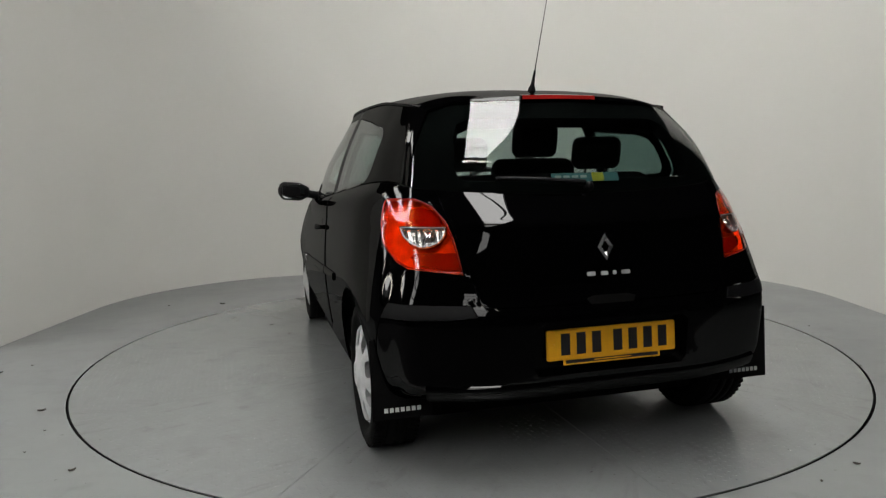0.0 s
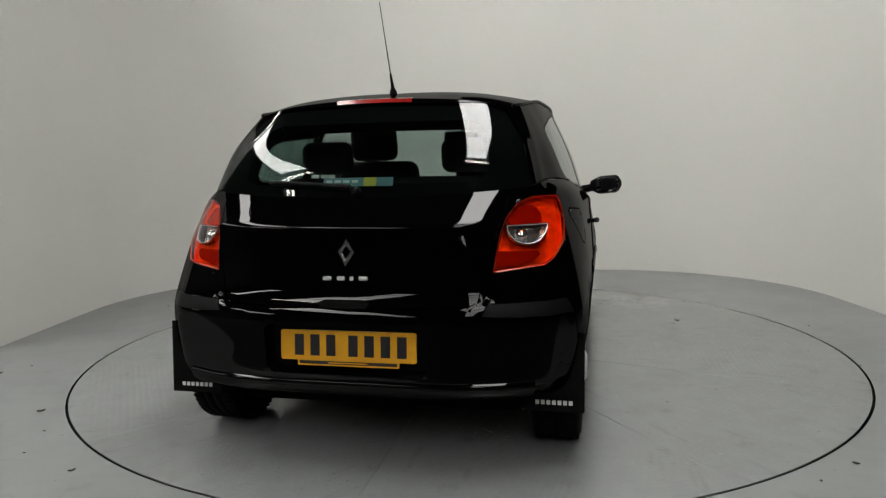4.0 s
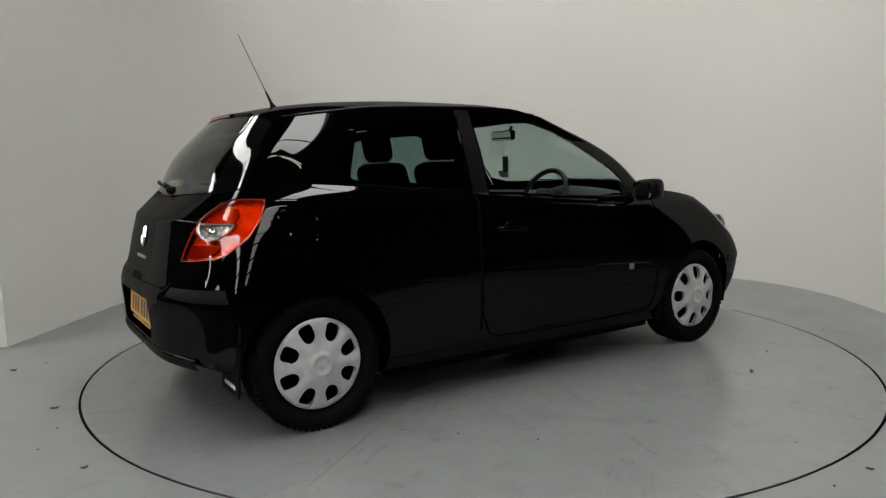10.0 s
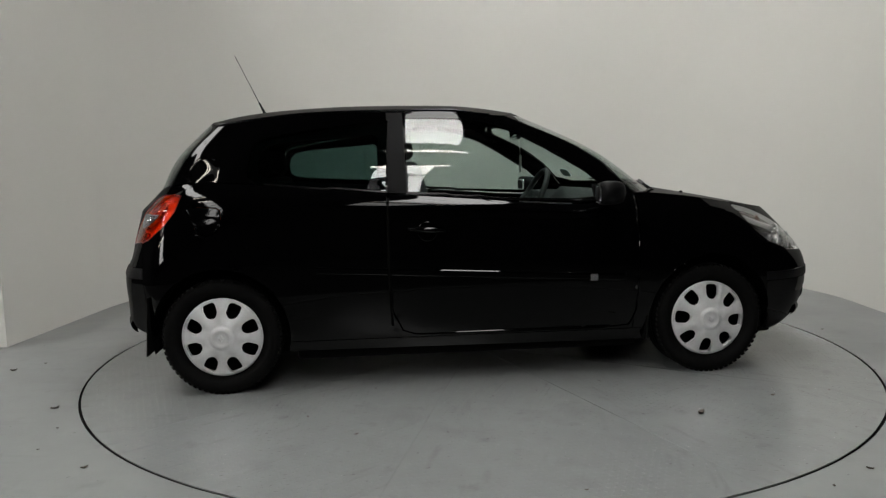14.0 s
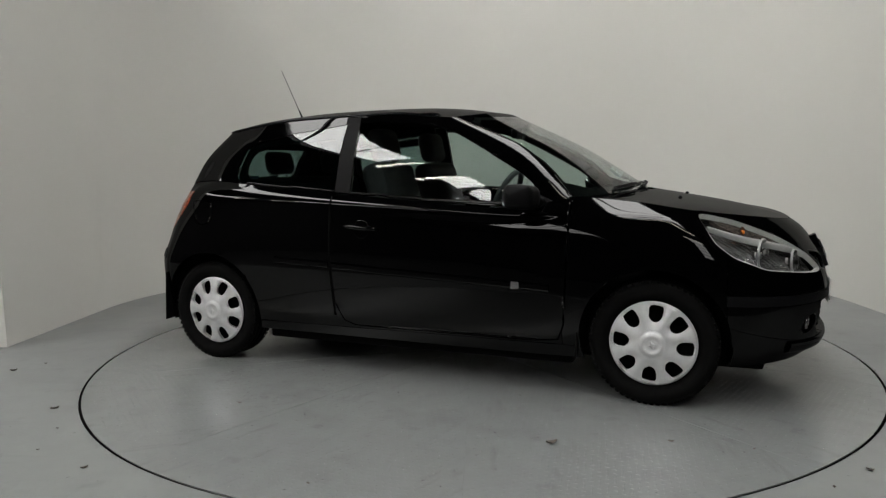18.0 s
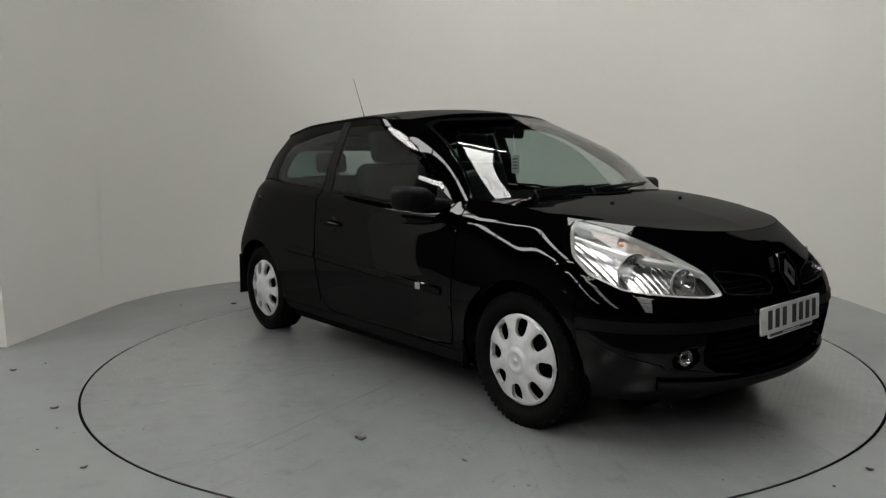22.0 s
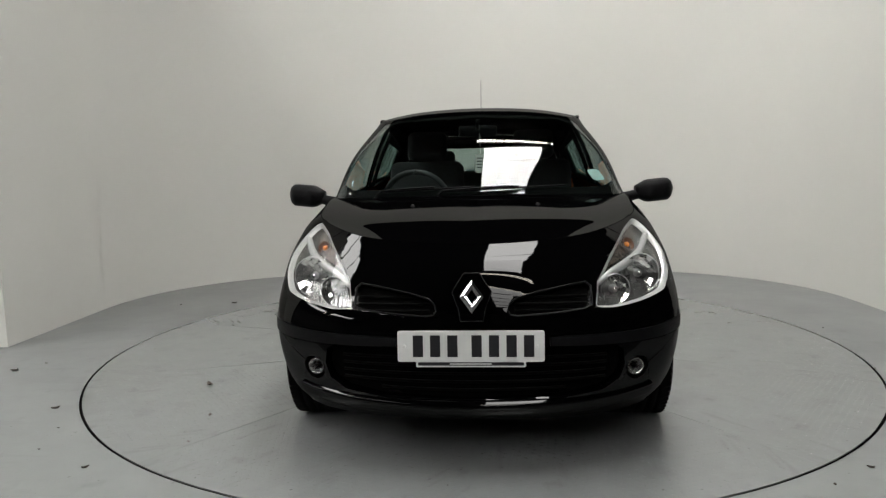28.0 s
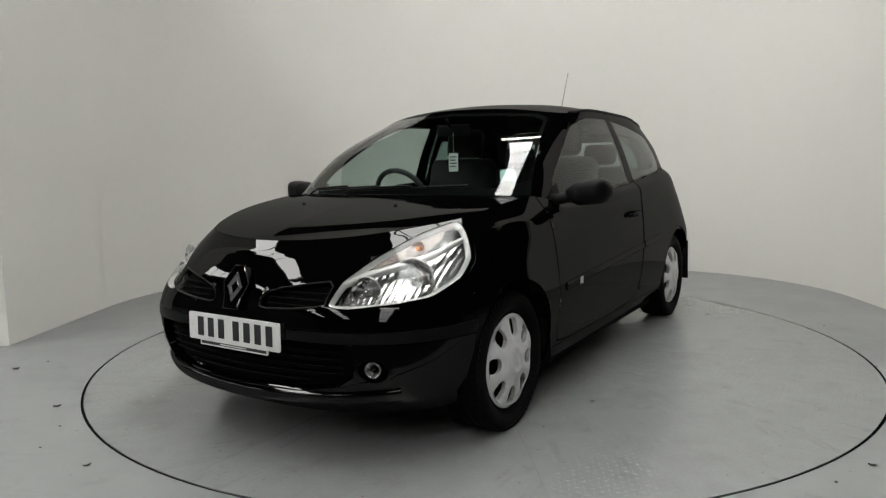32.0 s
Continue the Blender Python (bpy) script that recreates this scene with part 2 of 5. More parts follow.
def box(bm, x0, y0, z0, x1, y1, z1, bevel=0.0, m=None):
    r = bmesh.ops.create_cube(bm, size=1.0)
    vs = r["verts"]
    for v in vs:
        v.co = Vector(((x0 + x1) / 2 + v.co.x * (x1 - x0), (y0 + y1) / 2 + v.co.y * (y1 - y0), (z0 + z1) / 2 + v.co.z * (z1 - z0)))
    if m is not None:
        bmesh.ops.transform(bm, matrix=m, verts=vs)
    if bevel:
        es = list({e for v in vs for e in v.link_edges})
        bmesh.ops.bevel(bm, geom=es, offset=bevel, segments=2, affect="EDGES", profile=0.6)
    return bm


def cyl(bm, r0, r1, z0, z1, seg=24, m=None, caps=True):
    r = bmesh.ops.create_cone(bm, cap_ends=caps, segments=seg, radius1=r0, radius2=r1, depth=z1 - z0)
    for v in r["verts"]:
        v.co.z += (z0 + z1) / 2
    if m is not None:
        bmesh.ops.transform(bm, matrix=m, verts=r["verts"])
    return bm


def lathe(bm, prof, seg=48, m=None):
    """Turns a profile of (radius, height) about z."""
    rings = []
    for k in range(seg):
        a = 2 * math.pi * k / seg
        rings.append([bm.verts.new((r * math.cos(a), r * math.sin(a), z)) for r, z in prof])
    for a, b in zip(rings, rings[1:] + rings[:1]):
        for k in range(len(prof) - 1):
            f = bm.faces.new((a[k], b[k], b[k + 1], a[k + 1]))
            f.smooth = True
    bmesh.ops.remove_doubles(bm, verts=bm.verts, dist=1e-6)
    if m is not None:
        bmesh.ops.transform(bm, matrix=m, verts=bm.verts)
    return bm


# ---------------------------------------------------------------- the studio
DISC_R = 2.245


def studio_wall():
    """A white U-shaped wall with rounded corners, 0.12 m thick."""
    inner = [(-3.10, 0.04), (-3.10, 1.30)]
    for k in range(0, 17):
        a = radians(180 - 90 * k / 16)
        inner.append((-1.33 + 1.77 * math.cos(a), 1.30 + 1.77 * math.sin(a)))
    for k in range(0, 17):
        a = radians(90 - 90 * k / 16)
        inner.append((1.30 + 1.76 * math.cos(a), 1.31 + 1.76 * math.sin(a)))
    inner.append((3.06, 0.10))
    top = 3.3
    bm = bmesh.new()
    rows = []
    n = len(inner)
    for i, (x, y) in enumerate(inner):
        a = Vector(inner[max(i - 1, 0)])
        b = Vector(inner[min(i + 1, n - 1)])
        t = (b - a).normalized()
        o = Vector((x, y)) + Vector((-t.y, t.x)) * 0.12
        rows.append([bm.verts.new((x, y, 0)), bm.verts.new((x, y, top)), bm.verts.new((o.x, o.y, top)), bm.verts.new((o.x, o.y, 0))])
    for p, q in zip(rows, rows[1:]):
        for k in range(3):
            f = bm.faces.new((p[k], q[k], q[k + 1], p[k + 1]))
            f.smooth = k != 1
    bm.faces.new(rows[0])
    bm.faces.new(list(reversed(rows[-1])))
    bmesh.ops.recalc_face_normals(bm, faces=bm.faces)
    for e in bm.edges:
        if len(e.link_faces) == 2 and e.calc_face_angle(0) > 0.6:
            e.smooth = False
    thing("wall_studio", bm, WALLPAINT, "white painted curved studio wall around the turntable", "wall", kind="structure")
    bm = bmesh.new()
    box(bm, -5.6, 0.04, 0, -3.225, 0.16, 3.3)
    thing("wall_return", bm, WALLPAINT, "white painted return of the studio wall", "wall", kind="structure")


def studio_floor():
    bm = bmesh.new()
    ring = []
    x0, y0, x1, y1 = -15.0, -2.36, 15.0, 10.0  # painted floor stops out of view, before the added dark floor
    for k in range(256):
        a = 2 * math.pi * k / 256
        c, s = math.cos(a), math.sin(a)
        q = min((x1 if c > 0 else x0) / c if abs(c) > 1e-6 else 99, (y1 if s > 0 else y0) / s if abs(s) > 1e-6 else 99)
        ring.append((bm.verts.new((c * (DISC_R + 0.009), s * (DISC_R + 0.009), -0.003)), bm.verts.new((c * (DISC_R + 0.009), s * (DISC_R + 0.009), 0)), bm.verts.new((c * q, s * q, 0))))
    for p, q in zip(ring, ring[1:] + ring[:1]):
        bm.faces.new((p[0], q[0], q[1], p[1]))
        bm.faces.new((p[1], q[1], q[2], p[2]))
    bmesh.ops.recalc_face_normals(bm, faces=bm.faces)
    thing("floor", bm, FLOORPAINT, "grey painted concrete floor with scuffs and specks", "floor", kind="structure")
    # added, unseen: a dark floor that cuts bounce and grey reflections in the bodywork
    thing("floor_unseen", box(bmesh.new(), -15, -17, -.1, 15, -2.362, -.002), UNSEENFLOOR, "unseen dark floor added before the studio to cut bounced light and grey reflections", "floor", kind="structure")
    bm = bmesh.new()
    cyl(bm, DISC_R + 0.05, DISC_R + 0.05, -0.06, -0.021, 96)
    # outer wall of the gap, near-black: the gap's shade is put into its colour
    lathe(bm, [(DISC_R + .0095, -.0035), (DISC_R + .0095, -.0215), (DISC_R + .03, -.0215)], 128)
    thing("floor_pit", bm, DARK, "dark pit under the turntable", "floor", kind="structure")


studio_wall()
studio_floor()


def turntable():
    """Ten steel sectors with raised tread, 36 degrees each."""
    table = new("turntable")
    tagged(table, "round grey painted steel turntable with tread plates, flush in the floor", "turntable")
    first = 1.0
    bm = bmesh.new()
    n = 16
    gap = 0.0006
    top, low = [], []
    pts = [(0.02, 0.0)]
    for k in range(n + 1):
        a = radians(36 * k / n)
        pts.append(((DISC_R - 0.004) * math.cos(a), (DISC_R - 0.004) * math.sin(a)))
    mid = Vector((math.cos(radians(18)), math.sin(radians(18))))
    side = Vector((-mid.y, mid.x))
    for x, y in pts:
        p = Vector((x, y))
        p -= side * (gap if p.dot(side) > 1e-4 else -gap if p.dot(side) < -1e-4 else 0) * (0.5 if p.length > 0.1 else 0)
        top.append(bm.verts.new((p.x, p.y, 0)))
        low.append(bm.verts.new((p.x, p.y, -0.004)))
    bm.faces.new(top)
    for k in range(len(top)):
        q = (k + 1) % len(top)
        bm.faces.new((top[k], low[k], low[q], top[q]))
    bmesh.ops.recalc_face_normals(bm, faces=bm.faces)
    part("base_plate", cyl(bmesh.new(), DISC_R - .02, DISC_R - .02, -.016, -.0016, 128), DISCPAINT, table)
    plate_me = mesh_of("tread_plate", bm)
    plate_me.materials.append(DISCPAINT)
    vs, fs = [], []
    i = 0
    for r in range(1, 72):
        for c in range(-24, 25):
            x, y = r * 0.031, c * 0.031 + (0.0155 if r % 2 else 0)
            d = math.hypot(x, y)
            if d > DISC_R - 0.06 or d < 0.25 or abs(y) > x * math.tan(radians(18)) - 0.03:
                continue
            a = radians(45 if (r + c) % 2 else -45)
            ca, sa = math.cos(a), math.sin(a)
            b = len(vs)
            for u, w, h in ((-.0095, -.0035, 0), (.0095, -.0035, 0), (.0095, .0035, 0), (-.0095, .0035, 0), (-.006, -.0015, .0005), (.006, -.0015, .0005), (.006, .0015, .0005), (-.006, .0015, .0005)):
                px, py = x + u * ca - w * sa, y + u * sa + w * ca
                t = radians(18)
                vs.append((px * math.cos(t) - py * math.sin(t), px * math.sin(t) + py * math.cos(t), h))
            fs += [(b + 4, b + 5, b + 6, b + 7), (b, b + 1, b + 5, b + 4), (b + 1, b + 2, b + 6, b + 5), (b + 2, b + 3, b + 7, b + 6), (b + 3, b, b + 4, b + 7)]
    tread_me = bpy.data.meshes.new("raised_tread")
    tread_me.from_pydata(vs, [], fs)
    tread_me.materials.append(DISCPAINT)
    for k in range(10):
        o = new("tread_plate", plate_me)
        o.parent = table
        o.matrix_local = Matrix.Rotation(radians(first + 36 * k), 4, "Z")
        t = new("raised_tread", tread_me)
        t.parent = o
        t["kind"] = "stuff"
    return table


disc = turntable()

# the hall around and above
HX, HY0, HY1, ROOFZ = 14.0, -16.0, 9.0, 5.5
for nm, a in (("wall_hall_front", (-HX, HY0 - .2, 0, HX, HY0, 6)), ("wall_hall_back", (-HX, HY1, 0, HX, HY1 + .2, 6)), ("wall_hall_left", (-HX - .2, HY0, 0, -HX, HY1, 6)), ("wall_hall_right", (HX, HY0, 0, HX + .2, HY1, 6))):
    thing(nm, box(bmesh.new(), *a), ROOFDARK, "dark sheet-metal wall of the hall", "wall", kind="structure")
STRIPS = [(.18 + 5.78 * k, 1.36 + 5.78 * k) for k in (-2, -1, 0)]  # skylights in rows along the roof
BAYS = ((-12.5, -6.3), (-4.25, 2.1))
bm = bmesh.new()
for a, b in zip([-HX] + [q[1] for q in STRIPS], [q[0] for q in STRIPS] + [HX]):
    box(bm, a, HY0, ROOFZ, b, HY1, ROOFZ + 0.15)
for x0, x1 in STRIPS:
    for a, b in ((HY0, BAYS[0][0]), (BAYS[0][1], BAYS[1][0]), (BAYS[1][1], HY1)):
        box(bm, x0, a, ROOFZ, x1, b, ROOFZ + 0.15)
thing("ceiling", bm, ROOFDARK, "dark hall roof with rows of skylights", "ceiling", kind="structure")
k = 0
for x0, x1 in STRIPS:
    for a, b in BAYS:
        k += 1
        sl = new("skylight_%d" % k)
        tagged(sl, "bright translucent roof skylight with dark glazing bars", "skylight", kind="structure")
        n = round((b - a) / 1.2)
        for i in range(n):
            y0, y1 = a + (b - a) * i / n, a + (b - a) * (i + 1) / n
            part("pane", box(bmesh.new(), x0, y0 + .02, ROOFZ + .10, x1, y1 - .02, ROOFZ + .12), SKYPANE, sl)
            part("glazing_bar", box(bmesh.new(), x0, y0 - .030, ROOFZ + .03, x1, y0 + .022, ROOFZ + .13), STEEL, sl)
    for y in (-4.45, 2.28, -6.1):
        xm = (x0 + x1) / 2
        lamp = new("strip_light")
        tagged(lamp, "twin-tube fluorescent strip light hung below the roof", "strip light", "strip lights under the roof")
        part("housing", box(bmesh.new(), xm - .77, y - .09, ROOFZ - .25, xm + .77, y + .09, ROOFZ - .17, .01), STEEL, lamp)
        for dy in (-.05, .05):
            part("tube", cyl(bmesh.new(), .02, .02, -.75, .75, 10, Matrix.Translation((xm, y + dy, ROOFZ - .275)) @ Matrix.Rotation(radians(90), 4, "Y")), TUBE, lamp)
        for dx in (-.57, .57):
            part("hanger", cyl(bmesh.new(), .008, .008, ROOFZ - .17, ROOFZ, 6, Matrix.Translation((xm + dx, y, 0))), STEEL, lamp)


# ---------------------------------------------------------------- surfaces: splines, lofts and cuts
def spline(pts, u, mirror0=False, mirror1=False):
    """Catmull-Rom through pts at u in 0..1; a mirrored end meets the car's middle plane squarely."""
    n = len(pts) - 1
    k = min(int(u * n), n - 1)
    f = u * n - k
    flip = Vector((1, -1, 1))
    p1, p2 = pts[k], pts[k + 1]
    if k > 0:
        p0 = pts[k - 1]
    else:
        p0 = pts[1] * flip if mirror0 else 2 * p1 - p2
    if k + 2 <= n:
        p3 = pts[k + 2]
    else:
        p3 = pts[n - 1] * flip if mirror1 else 2 * p2 - p1
    return 0.5 * ((2 * p1) + (p2 - p0) * f + (2 * p0 - 5 * p1 + 4 * p2 - p3) * f * f + (3 * p1 - p0 - 3 * p2 + p3) * f ** 3)


def V(rows, wide=1.0):
    return [Vector((x, y * wide, z)) for x, y, z in rows]


def grid(bm, pts):
    """Quads over a grid of points; degenerate rows are welded."""
    vs = [[bm.verts.new(p) for p in row] for row in pts]
    for a, b in zip(vs, vs[1:]):
        for k in range(len(a) - 1):
            bm.faces.new((a[k], a[k + 1], b[k + 1], b[k]))
    bmesh.ops.remove_doubles(bm, verts=bm.verts, dist=1e-5)
    return bm


def loft(rings, nu, nv):
    out = []
    for j in range(nv + 1):
        v = j / nv
        row = []
        for i in range(nu + 1):
            u = i / nu
            col = [spline(r, u, True, True) for r in rings]
            p = spline(col, v)
            if i in (0, nu):
                p.y = 0
            row.append(p)
        out.append(row)
    return relax(out, 9)


def relax(pts, times):
    """Evens out a grid of points; its edges and corners stay."""
    a = np.array([[tuple(p) for p in row] for row in pts])
    for _ in range(times):
        b = a.copy()
        b[1:-1, 1:-1] = 0.5 * a[1:-1, 1:-1] + 0.125 * (a[:-2, 1:-1] + a[2:, 1:-1] + a[1:-1, :-2] + a[1:-1, 2:])
        b[1:-1, 0] = a[1:-1, 0]
        b[0, 1:-1] = 0.5 * a[0, 1:-1] + 0.25 * (a[0, :-2] + a[0, 2:])
        b[-1, 1:-1] = 0.5 * a[-1, 1:-1] + 0.25 * (a[-1, :-2] + a[-1, 2:])
        a = b
    return [[Vector(p) for p in row] for row in a]


def fair(pts, times, x0, x1):
    """Takes the waviness out of a half skin ahead of x0 (fully from x1) and along its tail, without shrinking it."""
    a = np.array([[tuple(p) for p in row] for row in pts])
    w = np.clip((a[:, :, :1] - x0) / (x1 - x0), 0, 1)
    w[0], w[-1] = 0, 0
    flip = np.array([1.0, -1.0, 1.0])
    for k in range(2 * times):
        e = np.concatenate([a[:, 1:2] * flip, a, a[:, -2:-1] * flip], axis=1)
        lap = np.zeros_like(a)
        lap[1:-1] = 0.25 * (e[:-2, 1:-1] + e[2:, 1:-1] + e[1:-1, :-2] + e[1:-1, 2:]) - a[1:-1]
        a = a + w * lap * (0.60 if k % 2 == 0 else -0.615)
    back = np.clip((-1.50 - a[:, :, :1]) / 0.12, 0, 1)
    for k in range(60):
        e = np.concatenate([a[:, 1:2] * flip, a, a[:, -2:-1] * flip], axis=1)
        a = a + back * (0.5 * (e[:, :-2] + e[:, 2:]) - a) * (0.60 if k % 2 == 0 else -0.615)
    a[:, 0, 1] = 0
    a[:, -1, 1] = 0
    return [[Vector(p) for p in row] for row in a]


def coons(a, b, c, d, n, m):
    """a: v=0 edge along u, b: v=1 edge along u, c: u=0 edge along v, d: u=1 edge along v (functions of 0..1)."""
    out = []
    for j in range(m + 1):
        v = j / m
        row = []
        for i in range(n + 1):
            u = i / n
            p = (1 - v) * a(u) + v * b(u) + (1 - u) * c(v) + u * d(v)
            p -= (1 - u) * (1 - v) * a(0) + u * (1 - v) * a(1) + (1 - u) * v * b(0) + u * v * b(1)
            w = v * (2 - v)  # height swells as a crown, level at the middle
            p.z = (1 - w) * a(u).z + w * b(u).z + (1 - u) * c(v).z + u * d(v).z
            p.z -= (1 - u) * (1 - w) * a(0).z + u * (1 - w) * a(1).z + (1 - u) * w * b(0).z + u * w * b(1).z
            row.append(p)
        out.append(row)
    return out


def prism(axes, pts):
    """Outward planes of a convex prism whose outline is pts in two axes."""
    i, j = "xyz".index(axes[0]), "xyz".index(axes[1])
    cx, cy = sum(p[0] for p in pts) / len(pts), sum(p[1] for p in pts) / len(pts)
    planes = []
    for (x0, y0), (x1, y1) in zip(pts, list(pts[1:]) + [pts[0]]):
        nx, ny = y1 - y0, x0 - x1
        if nx * (x0 - cx) + ny * (y0 - cy) < 0:
            nx, ny = -nx, -ny
        co, no = [0, 0, 0], [0, 0, 0]
        co[i], co[j], no[i], no[j] = x0, y0, nx, ny
        planes.append((Vector(co), Vector(no).normalized()))
    return planes


def half(axis, value, sign):
    """The plane that keeps what lies on the sign side of axis = value."""
    co, no = [0, 0, 0], [0, 0, 0]
    k = "xyz".index(axis)
    co[k], no[k] = value, -sign
    return (Vector(co), Vector(no))


def join(dst, src):
    me = bpy.data.meshes.new("joined")
    src.to_mesh(me)
    dst.from_mesh(me)
    bpy.data.meshes.remove(me)
    src.free()
    return dst


def carve(bm, planes):
    """Splits bm in what lies inside all the planes and the rest. Returns (inside, rest); bm is used up."""
    rest = bmesh.new()
    for co, no in planes:
        if not bm.faces:
            break
        ds = [(v.co - co).dot(no) for v in bm.verts]
        if max(ds) < 1e-6:
            continue
        bmesh.ops.bisect_plane(bm, geom=list(bm.verts) + list(bm.edges) + list(bm.faces), dist=1e-6, plane_co=co, plane_no=no)
        out = [f for f in bm.faces if (f.calc_center_median() - co).dot(no) > 0]
        if out:
            o = bm.copy()
            o.faces.ensure_lookup_table()
            bm.faces.ensure_lookup_table()
            bm.faces.index_update()
            keep = {f.index for f in out}
            bmesh.ops.delete(o, geom=[f for k, f in enumerate(o.faces) if k not in keep], context="FACES")
            bmesh.ops.delete(bm, geom=out, context="FACES")
            join(rest, o)
    bmesh.ops.remove_doubles(rest, verts=rest.verts, dist=1e-5)
    return bm, rest


def outward(bm, centre):
    """Turns an open skin so that its faces look away from centre."""
    s = sum((f.calc_center_median() - centre).dot(f.normal) * f.calc_area() for f in bm.faces)
    if s < 0:
        bmesh.ops.reverse_faces(bm, faces=bm.faces)
    return bm


CORE = Vector((0.0, 0.0, 0.6))


def mirrored(bm):
    o = bm.copy()
    for v in o.verts:
        v.co.y = -v.co.y
    bmesh.ops.reverse_faces(o, faces=o.faces)
    return o


def whole(bm):
    """A half panel and its mirror image, welded along the middle."""
    o = mirrored(bm)
    join(bm, o)
    bmesh.ops.remove_doubles(bm, verts=[v for v in bm.verts if abs(v.co.y) < 1e-4], dist=2e-4)
    return bm


def panel(bm, gap=0.002, depth=0.014, push=0.0, smooth=True):
    """Gives a cut skin a narrow gap round its edge and a folded-in rim."""
    bmesh.ops.remove_doubles(bm, verts=bm.verts, dist=.0025)
    bmesh.ops.dissolve_degenerate(bm, dist=1e-5, edges=bm.edges)
    bm.normal_update()
    if push:
        for v in bm.verts:
            v.co += v.normal * push
        bm.normal_update()
    edges = [e for e in bm.edges if e.is_boundary and not (abs(e.verts[0].co.y) < 1e-4 and abs(e.verts[1].co.y) < 1e-4)]
    verts = {v for e in edges for v in e.verts}
    normal = {v: v.normal.copy() for v in verts}
    move = {}
    for v in verts:
        d = Vector((0, 0, 0))
        for e in v.link_edges:
            if e in edges:
                f = e.link_faces[0]
                t = (e.verts[1].co - e.verts[0].co).normalized()
                c = f.calc_center_median() - v.co
                c = c - t * c.dot(t)
                if c.length > 1e-9:
                    d += c.normalized()
        if d.length > 1e-9:
            d.normalize()
        if abs(v.co.y) < 1e-4:
            d.y = 0
        move[v] = d * gap
    for v, d in move.items():
        v.co += d
    for f in bm.faces:
        f.smooth = smooth
    for e in edges:
        e.smooth = False
    r = bmesh.ops.extrude_edge_only(bm, edges=edges)
    new_v = [g for g in r["geom"] if isinstance(g, bmesh.types.BMVert)]
    pos = {tuple(round(c, 6) for c in v.co): normal[v] for v in verts}
    for v in new_v:
        n = pos.get(tuple(round(c, 6) for c in v.co), v.normal)
        v.co -= n * depth
    return bm


# ---------------------------------------------------------------- the car's lines (x forward from mid-wheelbase, y to its left, z up)
WIDE = 1.01
FOOT_LINE = [(-1.79, 0, .31), (-1.78, .40, .31), (-1.70, .64, .305), (-1.55, .78, .265), (-1.29, .80, .21), (-.85, .79, .205), (-.1, .79, .20), (.55, .79, .195), (.95, .79, .195), (1.29, .79, .19), (1.70, .70, .20), (1.93, .43, .205), (2.00, 0, .21)]
LOW_LINE = [(-1.86, 0, .36), (-1.85, .40, .355), (-1.765, .67, .35), (-1.57, .81, .325), (-1.29, .832, .30), (-.85, .825, .29), (-.1, .825, .29), (.55, .825, .29), (.95, .828, .29), (1.29, .83, .29), (1.73, .745, .275), (1.985, .46, .27), (2.065, 0, .275)]
SKIRT_LINE = [(-1.872, 0, .47), (-1.860, .40, .46), (-1.770, .68, .45), (-1.58, .835, .44), (-1.29, .85, .43), (-.85, .845, .42), (-.1, .845, .42), (.55, .846, .42), (.95, .85, .42), (1.29, .85, .42), (1.762, .775, .41), (2.018, .49, .41), (2.068, 0, .41)]
BUMPER_LINE = [(-1.880, 0, .60), (-1.868, .40, .60), (-1.775, .685, .595), (-1.58, .845, .58), (-1.29, .86, .57), (-.85, .858, .56), (-.1, .86, .56), (.55, .86, .555), (.95, .862, .555), (1.29, .86, .56), (1.765, .782, .55), (2.020, .495, .55), (2.068, 0, .55)]
LEDGE_LINE = [(-1.842, 0, .68), (-1.828, .40, .68), (-1.745, .665, .69), (-1.56, .825, .70), (-1.29, .855, .70), (-.85, .857, .70), (-.1, .858, .69), (.55, .856, .68), (.95, .85, .68), (1.29, .84, .68), (1.70, .770, .668), (1.988, .475, .65), (2.044, 0, .655)]
FLANK_LINE = [(-1.818, 0, .80), (-1.802, .40, .80), (-1.705, .64, .83), (-1.52, .79, .85), (-1.29, .835, .84), (-.85, .845, .835), (-.1, .848, .82), (.55, .84, .80), (.95, .832, .80), (1.29, .808, .79), (1.61, .755, .765), (1.926, .45, .728), (2.005, 0, .735)]
CREASE_LINE = [(-1.792, 0, .928), (-1.770, .39, .932), (-1.660, .62, .935), (-1.48, .765, .945), (-1.27, .820, .920), (-.85, .836, .902), (-.1, .840, .885), (.55, .826, .858), (.93, .803, .895), (1.22, .770, .893), (1.50, .712, .865), (1.865, .42, .803), (1.955, 0, .800)]
WAIST_LINE = [(-1.690, 0, 1.025), (-1.654, .41, 1.04), (-1.566, .618, 1.057), (-1.41, .692, 1.078), (-1.22, .742, 1.075), (-.85, .775, 1.043), (-.1, .795, .985), (.58, .785, .935), (.87, .742, .984), (1.17, .712, .963), (1.46, .658, .917), (1.802, .40, .869), (1.893, 0, .848)]
BODY = [V(r, WIDE) for r in (FOOT_LINE, LOW_LINE, SKIRT_LINE, BUMPER_LINE, LEDGE_LINE, FLANK_LINE, CREASE_LINE, WAIST_LINE)]
GLASS_FOOT = [(-1.686, 0, 1.028), (-1.650, .414, 1.043), (-1.568, .626, 1.060), (-1.41, .698, 1.081), (-1.22, .746, 1.078), (-.85, .779, 1.046), (-.1, .80, .988), (.62, .783, .938), (.935, .710, .982), (1.085, .42, .996), (1.17, 0, 1.005)]
